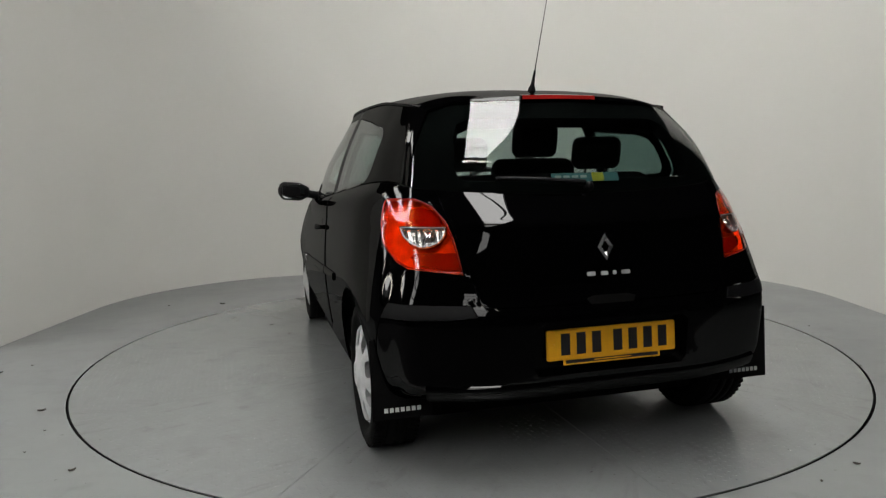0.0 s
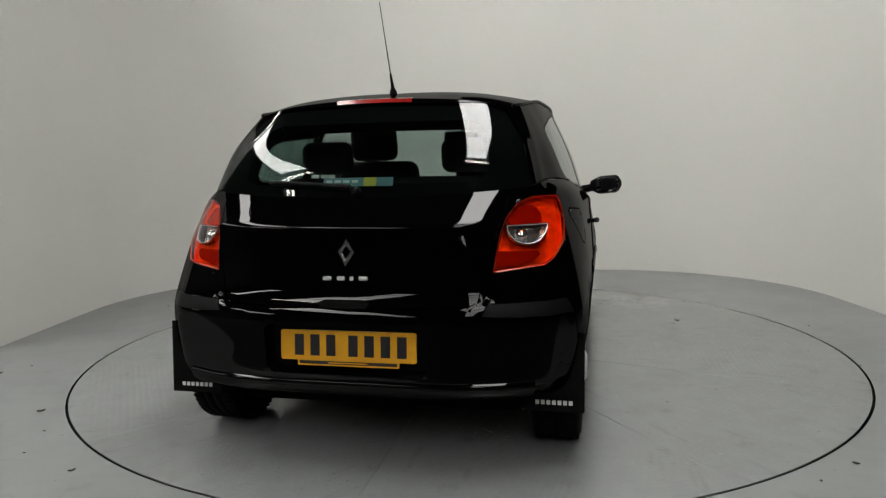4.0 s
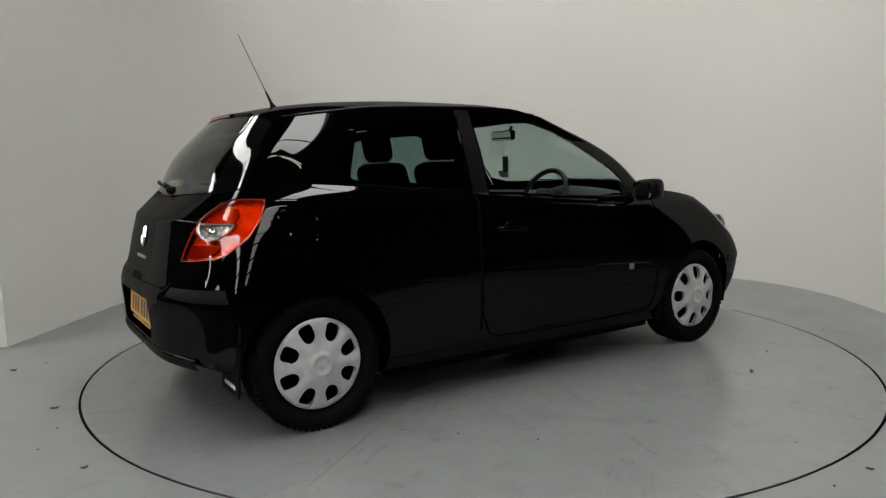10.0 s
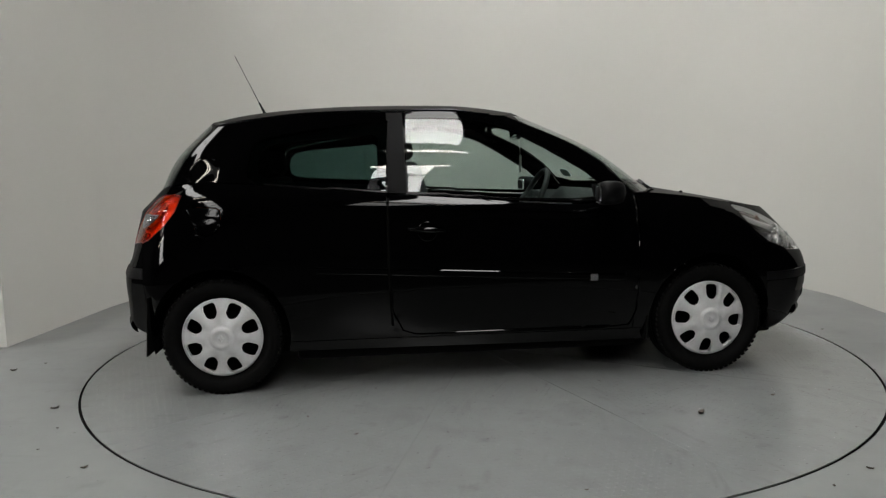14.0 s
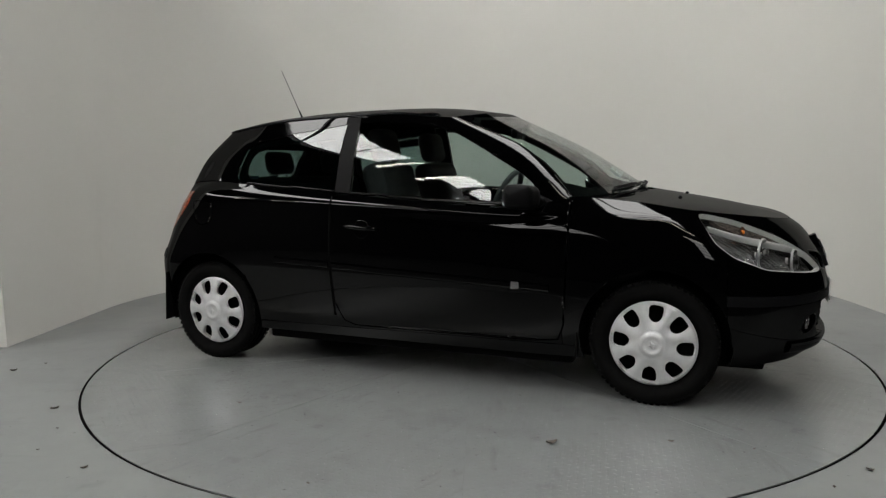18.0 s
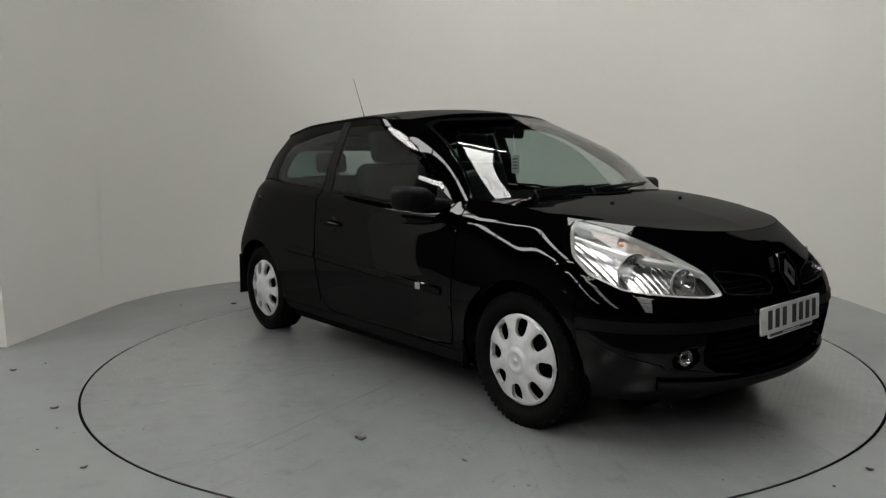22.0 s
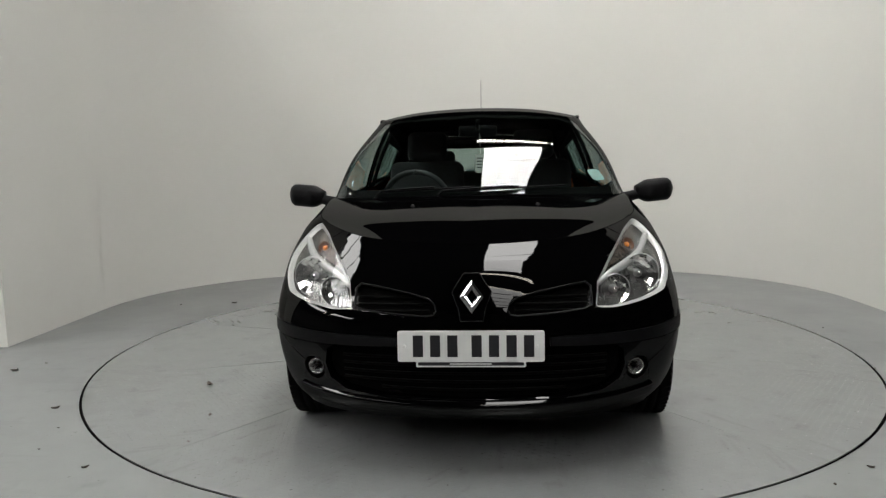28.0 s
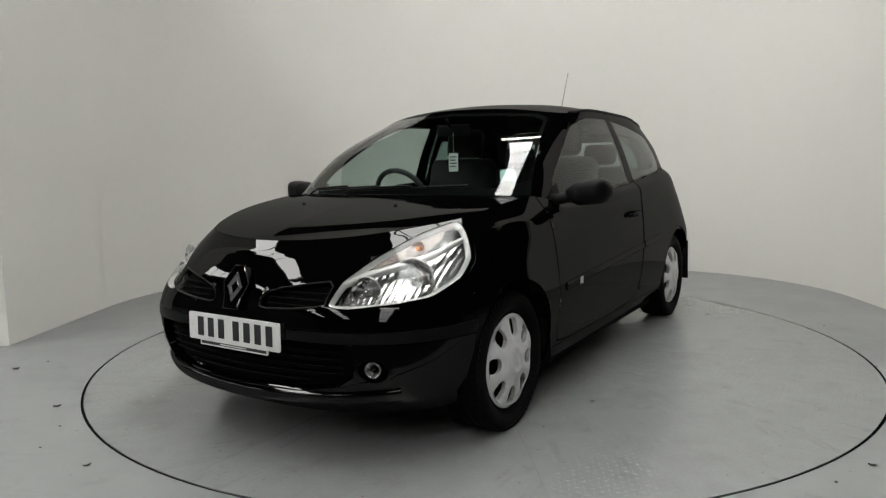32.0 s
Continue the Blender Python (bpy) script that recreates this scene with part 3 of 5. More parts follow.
GLASS_MIDDLE = [(-1.597, 0, 1.21), (-1.560, .40, 1.215), (-1.474, .590, 1.22), (-1.33, .652, 1.235), (-1.15, .686, 1.235), (-.85, .716, 1.22), (-.1, .734, 1.20), (.50, .714, 1.172), (.674, .640, 1.208), (.742, .38, 1.238), (.770, 0, 1.247)]
ROOF_EDGE = [(-1.405, 0, 1.418), (-1.380, .34, 1.405), (-1.325, .525, 1.378), (-1.22, .580, 1.388), (-1.10, .595, 1.402), (-.80, .615, 1.430), (-.15, .625, 1.440), (.08, .608, 1.418), (.222, .555, 1.413), (.31, .32, 1.442), (.352, 0, 1.452)]
HOUSE = [V(r, 1.0) for r in (GLASS_FOOT, GLASS_MIDDLE, ROOF_EDGE)]
ROOF_MID = V([(-1.405, 0, 1.418), (-1.12, 0, 1.465), (-.75, 0, 1.495), (-.35, 0, 1.505), (.06, 0, 1.492), (.352, 0, 1.452)])
BONNET_MID = V([(1.893, 0, .848), (1.72, 0, .899), (1.47, 0, .949), (1.20, 0, .999)])


def midway(ring, k, bulge=0.0):
    """The point of a ring half way from k to k + 1, pushed outward by bulge."""
    p = spline(ring, (k + .5) / (len(ring) - 1), True, True)
    t = (ring[k + 1] - ring[k]).normalized()
    return p + Vector((-abs(t.y), abs(t.x), 0)) * bulge


# a tighter rear corner between tailgate and side, and a crease under the waist
for r, bulge in zip(BODY, (0, 0, 0, 0, 0, .002, .005, .006)):
    r.insert(3, midway(r, 2, bulge))
for r, bulge in zip(HOUSE, (.004, .004, .003)):
    r.insert(3, midway(r, 2, bulge))
UNDER = [a + (b - a) * .22 for a, b in zip(BODY[6], BODY[5])]
OVER = [a + (b - a) * .25 for a, b in zip(BODY[6], BODY[7])]
for k in range(4, 14):
    col = [r[k] for r in BODY]
    OVER[k] = BODY[6][k].lerp(BODY[7][k], .62) + Vector((0, .024, 0)) if k < 9 else spline(col, (6 + .25) / 7)
    if k > 8:
        UNDER[k] = spline(col, (6 - .22) / 7)
BODY.insert(6, UNDER)
BODY.insert(8, OVER)
WHEELS = (1.2875, -1.2875)
WHEEL_Z = 0.298
OFFSET = Vector((-0.106, 0.048, 0.0))


def body_skin():
    bm = grid(bmesh.new(), fair(loft(BODY, 250, 63), 40, 1.25, 1.55))
    bm.normal_update()
    return outward(bm, CORE)


def even_rear(pts, times):
    """Takes the waviness out of the rear end of the glasshouse, across the car, without shrinking it."""
    a = np.array([[tuple(p) for p in row] for row in pts])
    w = np.clip((-1.02 - a[:, :, :1]) / .16, 0, 1)
    flip = np.array([1.0, -1.0, 1.0])
    for k in range(times):
        e = np.concatenate([a[:, 1:2] * flip, a], axis=1)
        lap = np.zeros_like(a)
        lap[:, :-1] = .5 * (e[:, :-2] + e[:, 2:]) - a[:, :-1]
        lap[1:-1] += .5 * (.5 * (a[:-2] + a[2:]) - a[1:-1])
        a = a + w * lap * (.38 if k % 2 == 0 else -.388)
    a[:, 0, 1] = 0
    return [[Vector(p) for p in row] for row in a]


def house_skin():
    bm = grid(bmesh.new(), even_rear(loft(HOUSE, 200, 36), 160))
    bm.normal_update()
    return outward(bm, CORE)


def roof_skin():
    ring = HOUSE[2]

    def side(u):
        return spline(ring, (2 + 7 * u) / 11, True, True)

    def mid(u):
        return spline(ROOF_MID, u)

    def rear(v):
        return spline(ring, (2 - 2 * v) / 11, True, True)

    def front(v):
        return spline(ring, (9 + 2 * v) / 11, True, True)

    pts = coons(side, mid, rear, front, 90, 36)
    for p in pts[-1]:
        p.y = 0
    bm = grid(bmesh.new(), pts)
    bm.normal_update()
    return outward(bm, CORE)


def bonnet_skin():
    ring = BODY[-1]

    def outer(u):
        return spline(ring, (9 + 2.6 * u) / 13, True, True)

    def mid(u):
        return spline(BONNET_MID, 1 - u)

    def cowl(v):
        p = outer(0)
        q = (1 - v) ** 2
        return Vector((1.20 - (1.20 - p.x) * q, p.y * (1 - v), .999 - (.999 - p.z) * q))

    def nose(v):
        return spline(ring, (11.6 + 1.4 * v) / 13, True, True)

    pts = coons(outer, mid, cowl, nose, 64, 40)
    for p in pts[-1]:
        p.y = 0
    bm = grid(bmesh.new(), pts)
    bm.normal_update()
    return outward(bm, CORE)


# ---------------------------------------------------------------- the car
from mathutils.bvhtree import BVHTree

car = new("car")
tagged(car, "black three-door hatchback with silver wheel covers, parked on the turntable", "car")
TREE_BODY = BVHTree.FromBMesh(body_skin())
TREE_HOUSE = BVHTree.FromBMesh(house_skin())
TREE_BONNET = BVHTree.FromBMesh(bonnet_skin())
TREE_ROOF = BVHTree.FromBMesh(roof_skin())


def shoot(tree, origin, way):
    p, n, _, _ = tree.ray_cast(Vector(origin), Vector(way))
    return p, n


def at_front(y, z):
    p, n = shoot(TREE_BODY, (4, max(abs(y), .002), z), (-1, 0, 0))
    s = 1 if y >= 0 else -1
    return Vector((p.x, y, p.z)), Vector((n.x, n.y * s, n.z))


def at_rear(y, z, tree=None):
    p, n = shoot(tree or TREE_BODY, (-4, max(abs(y), .002), z), (1, 0, 0))
    s = 1 if y >= 0 else -1
    return Vector((p.x, y, p.z)), Vector((n.x, n.y * s, n.z))


def at_side(x, z, s=1, tree=None):
    for k in range(12):
        p, n = shoot(tree or TREE_BODY, (x, 4, z + .008 * k), (0, -1, 0))
        if p:
            break
    return Vector((p.x, p.y * s, p.z)), Vector((n.x, n.y * s, n.z))


def at_top(tree, x, y):
    p, n = shoot(tree, (x, max(abs(y), .002), 4), (0, 0, -1))
    s = 1 if y >= 0 else -1
    return Vector((p.x, y, p.z)), Vector((n.x, n.y * s, n.z))


def carpart(name, bm, material, label="", parent=None, smooth=False):
    bmesh.ops.translate(bm, verts=bm.verts, vec=OFFSET)
    return part(name, bm, material, parent or car, label, smooth)


def circle(cx, cy, r, n=28, ry=None):
    return [(cx + r * math.cos(2 * math.pi * k / n), cy + (ry or r) * math.sin(2 * math.pi * k / n)) for k in range(n)]


def side_pair(name, bm, material, label="", parents=(None, None), **kw):
    """One panel on each side of the car: left, then right."""
    o = mirrored(bm)
    return carpart(name, panel(bm, **kw), material, label, parents[0]), carpart(name, panel(o, **kw), material, label, parents[1])


def frame_at(p, n, up=(0, 0, 1)):
    """A matrix at p whose z looks along n and whose y looks up."""
    z = n.normalized()
    x = Vector(up).cross(z).normalized()
    y = z.cross(x)
    m = Matrix((x, y, z)).transposed().to_4x4()
    m.translation = p
    return m


def slab(bm, pts, h0, h1, m=None, bevel=0.0):
    """A flat prism over an outline in x and y, from h0 to h1 in z."""
    a = [bm.verts.new((x, y, h0)) for x, y in pts]
    b = [bm.verts.new((x, y, h1)) for x, y in pts]
    bm.faces.new(list(reversed(a)))
    top = bm.faces.new(b)
    fs = [top]
    for k in range(len(pts)):
        q = (k + 1) % len(pts)
        fs.append(bm.faces.new((a[k], a[q], b[q], b[k])))
    vs = a + b
    bmesh.ops.recalc_face_normals(bm, faces=fs)
    if bevel:
        r = bmesh.ops.bevel(bm, geom=list(top.edges), offset=bevel, segments=2, affect="EDGES", profile=0.6)
    if m is not None:
        bmesh.ops.transform(bm, matrix=m, verts=[v for v in bm.verts])
    return bm


def rounded(w, h, r, n=4):
    pts = []
    for cx, cy, a0 in ((w / 2 - r, h / 2 - r, 0), (-w / 2 + r, h / 2 - r, 90), (-w / 2 + r, -h / 2 + r, 180), (w / 2 - r, -h / 2 + r, 270)):
        for k in range(n + 1):
            a = radians(a0 + 90 * k / n)
            pts.append((cx + r * math.cos(a), cy + r * math.sin(a)))
    return pts


def tube_along(bm, pts, radius, seg=8):
    """A round bar along points; radius may be a list."""
    n = len(pts)
    rings = []
    for i, p in enumerate(pts):
        t = (pts[min(i + 1, n - 1)] - pts[max(i - 1, 0)]).normalized()
        a = t.orthogonal().normalized() if i == 0 else (side - t * side.dot(t)).normalized()
        side = a
        b = t.cross(a)
        r = radius[i] if isinstance(radius, (list, tuple)) else radius
        rings.append([bm.verts.new(p + (a * math.cos(2 * math.pi * k / seg) + b * math.sin(2 * math.pi * k / seg)) * r) for k in range(seg)])
    fs = []
    for p, q in zip(rings, rings[1:]):
        for k in range(seg):
            fs.append(bm.faces.new((p[k], p[(k + 1) % seg], q[(k + 1) % seg], q[k])))
    fs.append(bm.faces.new(list(reversed(rings[0]))))
    fs.append(bm.faces.new(rings[-1]))
    for f in fs:
        f.smooth = True
    bmesh.ops.recalc_face_normals(bm, faces=fs)
    return bm


def strip_on(bm, path, h, out, n=24):
    """A flat moulding of height h that stands out of the skin along points with normals."""
    rows = []
    for p, nn in path:
        up = Vector((0, 0, 1))
        up = (up - nn * up.dot(nn)).normalized()
        rows.append([p - up * h / 2 - nn * .004, p - up * h / 2 + nn * out * .35, p - up * h * .40 + nn * out * .85, p - up * h * .25 + nn * out, p + up * h * .25 + nn * out, p + up * h * .40 + nn * out * .85, p + up * h / 2 + nn * out * .35, p + up * h / 2 - nn * .004])
    vs = [[bm.verts.new(p) for p in r] for r in rows]
    for a, b in zip(vs, vs[1:]):
        for k in range(7):
            bm.faces.new((a[k], a[k + 1], b[k + 1], b[k]))
    bm.faces.new(vs[0])
    bm.faces.new(list(reversed(vs[-1])))
    bmesh.ops.recalc_face_normals(bm, faces=bm.faces)
    return bm


def diamond(w, h, t=0.0):
    return [(0, h / 2), (-w / 2, 0), (0, -h / 2), (w / 2, 0)]


def lozenge(parent_name, p, n, w, h, label, tilt_up=(0, 0, 1)):
    """A chrome open lozenge, in four bevelled bars."""
    m = frame_at(p, n, tilt_up)
    bm = bmesh.new()
    o, i = diamond(w, h), diamond(w * .42, h * .42)
    mid = diamond(w * .72, h * .72)
    for k in range(4):
        q = (k + 1) % 4
        a = [bm.verts.new((*o[k], .0)), bm.verts.new((*o[q], .0)), bm.verts.new((*mid[q], .009)), bm.verts.new((*mid[k], .009))]
        bm.faces.new(a)
        b = [a[3], a[2], bm.verts.new((*i[q], .0)), bm.verts.new((*i[k], .0))]
        bm.faces.new(b)
    bmesh.ops.remove_doubles(bm, verts=bm.verts, dist=1e-6)
    bmesh.ops.recalc_face_normals(bm, faces=bm.faces)
    bmesh.ops.transform(bm, matrix=m, verts=bm.verts)
    return carpart(parent_name, bm, CHROME, label)


HEAD_IN = prism("xz", [(1.47, .895), (1.55, .775), (1.63, .712), (1.77, .655), (1.99, .625), (2.3, .7), (2.3, 1.2), (1.47, 1.2)]) + prism("yz", [(.432, .60), (.457, .715), (.522, .793), (.605, .873), (.66, .905), (1.2, .95), (1.2, .3), (.432, .3)])
GRILLE = [(.126, .628), (.133, .650), (.152, .668), (.222, .688), (.341, .708), (.412, .716), (.430, .70), (.430, .640), (.40, .628), (.287, .616), (.16, .608), (.136, .612)]
INTAKE = [(-.3, .303), (.30, .306), (.47, .330), (.530, .370), (.545, .42), (.538, .475), (.51, .496), (-.3, .496)]


def bumper_lip(path, holder):
    lip = bmesh.new()
    fine = []
    for p, n in path:
        f = Vector((n.x, n.y, 0)).normalized()
        r = [p + Vector((0, 0, .030)) - f * .004, p + Vector((0, 0, .018)) + f * .010, p + Vector((0, 0, .010)) + f * .016, p + Vector((0, 0, -.004)) + f * .015, p + Vector((0, 0, -.03)) + f * .002, p + Vector((0, 0, -.045)) - f * .02]
        fine.append([spline(r, i / 20) for i in range(21)])
    grid(lip, fine)
    lip.normal_update()
    outward(lip, CORE)
    carpart("bumper_lip", lip, PAINT, "glossy black bumper lip", parent=holder, smooth=True)


def build_body():
    skin = body_skin()
    for x in WHEELS:
        _, skin = carve(skin, prism("xz", circle(x, WHEEL_Z + 0.012, 0.343, 40)) + [half("y", 0.5, 1)])
    head, skin = carve(skin, HEAD_IN)
    tail, skin = carve(skin, prism("xz", [(-1.46, 1.04), (-1.50, .94), (-1.56, .865), (-1.64, .80), (-1.74, .755), (-2.3, .70), (-2.3, 1.3), (-1.46, 1.3)])
                       + prism("yz", [(.532, .745), (.552, .88), (.572, .95), (.605, .998), (.655, 1.022), (1.2, 1.012), (1.2, .835), (.75, .785)]))
    gate, skin = carve(skin, prism("yz", [(-.2, .640), (.44, .645), (.505, .665), (.535, .72), (.57, 1.0), (.62, 1.2), (-.2, 1.2)]) + [half("x", -1.2, -1)])
    rear, skin = carve(skin, prism("xz", [(-1.615, 0.0), (-1.60, .56), (-1.64, .66), (-1.68, .76), (-1.75, 1.3), (-2.4, 1.3), (-2.4, 0.0)]))
    nose, skin = carve(skin, prism("xz", [(1.60, -.2), (1.605, .56), (1.60, .70), (1.70, .93), (2.4, 1.0), (2.4, -.2)]))
    door, skin = carve(skin, prism("xz", [(-.42, .40), (-.435, .62), (-.43, 1.2), (.90, 1.2), (.885, .60), (.87, .36), (.84, .285), (.70, .27), (-.30, .275), (-.37, .30)]) + [half("y", 0.3, 1)])
    sill, skin = carve(skin, [half("z", .262, -1), half("x", 1.2, -1), half("x", -1.2, 1), half("y", .3, 1)])
    wing, quarter = carve(skin, [half("x", .86, 1)])
    side_pair("front_wing", wing, PAINT)
    # rear quarters, the right one with the fuel flap
    right = mirrored(quarter)
    flap, right = carve(right, prism("xz", [(-1.445, .953), (-1.42, .966), (-1.285, .957), (-1.265, .943), (-1.262, .875), (-1.28, .838), (-1.33, .818), (-1.375, .830), (-1.40, .860)]) + [half("y", -.5, -1)])
    carpart("rear_quarter", panel(quarter), PAINT)
    carpart("rear_quarter", panel(right), PAINT)
    carpart("fuel_flap", panel(flap, gap=.004), PAINT)
    doors = side_pair("door", door, PAINT, gap=.0065)
    side_pair("sill", sill, PAINT)
    gate_ob = carpart("tailgate", panel(whole(gate)), PAINT)
    # rear bumper: number plate recess and corner strips
    recess, rear = carve(rear, prism("yz", [(-.2, .395), (.285, .395), (.305, .42), (.305, .555), (.285, .575), (-.2, .575)]))
    strip, rear = carve(rear, prism("yz", [(.50, .615), (.52, .655), (1.2, .668), (1.2, .60), (.60, .606)]))
    bumper = rear_ob = carpart("rear_bumper", panel(whole(rear), depth=.045), PAINT)
    carpart("plate_recess", panel(whole(recess), push=-.042, gap=-.004), GLOSSTRIM, parent=bumper)
    side_pair("bumper_strip", strip, TRIM, "matt black bumper strip", parents=(bumper, bumper), push=.004)
    # front bumper: upper grilles, lower intake, strips, lamp wells
    grille, nose = carve(nose, prism("yz", GRILLE) + [half("x", 1.5, 1)])
    intake, nose = carve(nose, prism("yz", INTAKE) + [half("x", 1.5, 1)])
    fog, nose = carve(nose, prism("yz", circle(.600, .396, .044, 20)) + [half("x", 1.5, 1)])
    strip, nose = carve(nose, prism("yz", [(.272, .50), (.272, .545), (.80, .545), (1.2, .55), (1.2, .50), (.80, .495)]))
    bumper = carpart("front_bumper", panel(whole(nose), depth=.035), PAINT)
    side_pair("bumper_strip", strip, TRIM, "matt black bumper strip", parents=(bumper, bumper), push=.004)
    fog.free()
    for o in side_pair("upper_grille", grille, DARK, "black upper grille with slats", push=-.034, gap=-.010):
        s = 1 if o.data.vertices[0].co.y > 0 else -1
        edge = []
        for (y0, z0), (y1, z1) in zip(GRILLE, GRILLE[1:] + GRILLE[:1]):
            for k in range(5):
                p, n = at_front((y0 + (y1 - y0) * k / 5) * s, z0 + (z1 - z0) * k / 5)
                edge.append(p - n * .004)
        carpart("grille_rim", tube_along(bmesh.new(), edge + edge[:1], .0045, 8), RIM, parent=o)
        for z in (.630, .655, .680):
            bm = bmesh.new()
            y0, y1 = (.155, .42) if z < .66 else (.20, .42)
            pts = []
            for k in range(9):
                y = y0 + (y1 - y0) * k / 8
                p, n = at_front(y * s, z)
                pts.append(p - n * .022)
            tube_along(bm, pts, .005, 6)
            carpart("slat", bm, DARK, parent=o)
    mesh = carpart("lower_grille", panel(whole(intake), push=-.045, gap=-.014), DARK, "black lower intake with slats")
    for z in (.335, .365, .395, .425, .455):
        bm = bmesh.new()
        w = .34 if z < .34 else .49
        pts = []
        for k in range(17):
            y = -w + 2 * w * k / 16
            p, n = at_front(y, z)
            pts.append(p - n * .030)
        tube_along(bm, pts, .0055, 6)
        carpart("slat", bm, DARK, parent=mesh)
    # glossy lips along the foot of the bumpers
    front, back = [], []
    for k in range(41):
        y = -.66 + 1.32 * k / 40
        front.append(at_front(y, .276 + .02 * (abs(y) / .58) ** 2))
        back.append(at_rear(y * 1.02, .352))
    for path, holder in ((front, bumper), (back, rear_ob)):
        bumper_lip(path, holder)
    # fog lamps
    for s in (1, -1):
        p, n = at_front(.600 * s, .396)
        ax = (n + Vector((1.6, 0, 0))).normalized()
        m = frame_at(p - n * .012, ax)
        carpart("fog_well", lathe(bmesh.new(), [(.0, -.040), (.038, -.040), (.046, -.020), (.049, -.002)], 28, m), DARK, parent=bumper, smooth=True)
        lamp = carpart("fog_lamp", lathe(bmesh.new(), [(.0, -.03), (.014, -.028), (.024, -.012), (.029, .004), (.031, .005), (.032, .0), (.032, -.03)], 20, m), FOGBOWL, "round silver fog lamp")
        carpart("lens", lathe(bmesh.new(), [(.0, .009), (.018, .008), (.031, .004)], 28, m), CLEAR, parent=lamp, smooth=True)
        carpart("bulb_cap", lathe(bmesh.new(), [(.0, -.002), (.009, -.003), (.011, -.022)], 14, m), DARK, parent=lamp, smooth=True)
    build_headlamps(head)
    build_tail_lamps(tail)
    carpart("bonnet", panel(whole(bonnet_skin())), PAINT)
    carpart("roof", panel(whole(roof_skin())), PAINT)
    return doors, gate_ob


def edge_loop(bm, count):
    """Evenly spaced points along the longest open edge of a skin, with normals."""
    bm.normal_update()
    left = {e for e in bm.edges if e.is_boundary}
    best = []
    while left:
        e = left.pop()
        chain = [e.verts[0], e.verts[1]]
        grown = True
        while grown:
            grown = False
            for f in chain[-1].link_edges:
                if f in left:
                    left.discard(f)
                    chain.append(f.other_vert(chain[-1]))
                    grown = True
                    break
        if len(chain) > len(best):
            best = chain
    pts = [(v.co.copy(), v.normal.copy()) for v in best]
    run = [0.0]
    for (p, _), (q, _) in zip(pts, pts[1:]):
        run.append(run[-1] + (q - p).length)
    out = []
    k = 0
    for i in range(count):
        d = run[-1] * i / count
        while run[k + 1] < d:
            k += 1
        f = (d - run[k]) / max(run[k + 1] - run[k], 1e-9)
        out.append((pts[k][0].lerp(pts[k + 1][0], f), pts[k][1].lerp(pts[k + 1][1], f).normalized()))
    for _ in range(2):
        out = [((out[i - 1][0] + out[i][0] * 2 + out[(i + 1) % count][0]) / 4, out[i][1]) for i in range(count)]
    return out


def border(bm_skin, width, deep, sink, count=110):
    """A sloping rim just inside a lens."""
    loop = edge_loop(bm_skin, count)
    c = sum((p for p, _ in loop), Vector()) / count
    ways = []
    for i, (p, n) in enumerate(loop):
        t = (loop[(i + 2) % count][0] - loop[i - 2][0]).normalized()
        w = n.cross(t).normalized()
        ways.append(w if w.dot(c - p) > 0 else -w)
    for _ in range(3):
        ways = [(ways[i - 1] + ways[i] + ways[(i + 1) % count]).normalized() for i in range(count)]
    bm = bmesh.new()
    rows = [[bm.verts.new(p - n * sink), bm.verts.new(p + w * width * .5 - n * (sink + deep * .25)), bm.verts.new(p + w * width - n * (sink + deep))] for (p, n), w in zip(loop, ways)]
    for i in range(count):
        a, b = rows[i], rows[(i + 1) % count]
        for k in (0, 1):
            bm.faces.new((a[k], a[k + 1], b[k + 1], b[k]))
    bmesh.ops.recalc_face_normals(bm, faces=bm.faces)
    return bm


def band_behind(tree_at, pts, s, wide, sink, steps=16):
    """A thin shaped band behind a lens along (y, z) points."""
    line = [Vector((0, y, z)) for y, z in pts]
    bm = bmesh.new()
    rows = []
    for k in range(steps + 1):
        q = spline(line, k / steps)
        p, n = tree_at(q.y * s, q.z)
        w = wide * (.55 + .45 * math.sin(math.pi * k / steps))
        up = Vector((0, -.35 * s, 1))
        up = (up - n * up.dot(n)).normalized()
        rows.append([p - n * (sink + .02) - up * w * .6, p - n * sink - up * w * .5, p - n * (sink - .003), p - n * sink + up * w * .5, p - n * (sink + .02) + up * w * .6])
    grid(bm, rows)
    bmesh.ops.recalc_face_normals(bm, faces=bm.faces)
    return bm


def facets(r, deep, m, seed, around=16, rings=5):
    """A bowl of flat mirror facets, each a little out of true."""
    rnd = random.Random(seed)
    bm = bmesh.new()
    for j in range(rings):
        for k in range(around):
            tilt = rnd.uniform(-.10, .10)
            lean = rnd.uniform(-.10, .10)
            quad = []
            for u, v in ((0, 0), (1, 0), (1, 1), (0, 1)):
                q = r * (.16 + .84 * (j + v) / rings)
                a = 2 * math.pi * (k + u) / around
                z = deep * ((q / r) ** 2 - 1) + (u - .5) * tilt * q * 2 * math.pi / around + (v - .5) * lean * r / rings
                quad.append(bm.verts.new((q * math.cos(a), q * math.sin(a), z)))
            bm.faces.new(quad)
    bmesh.ops.transform(bm, matrix=m, verts=bm.verts)
    return bm


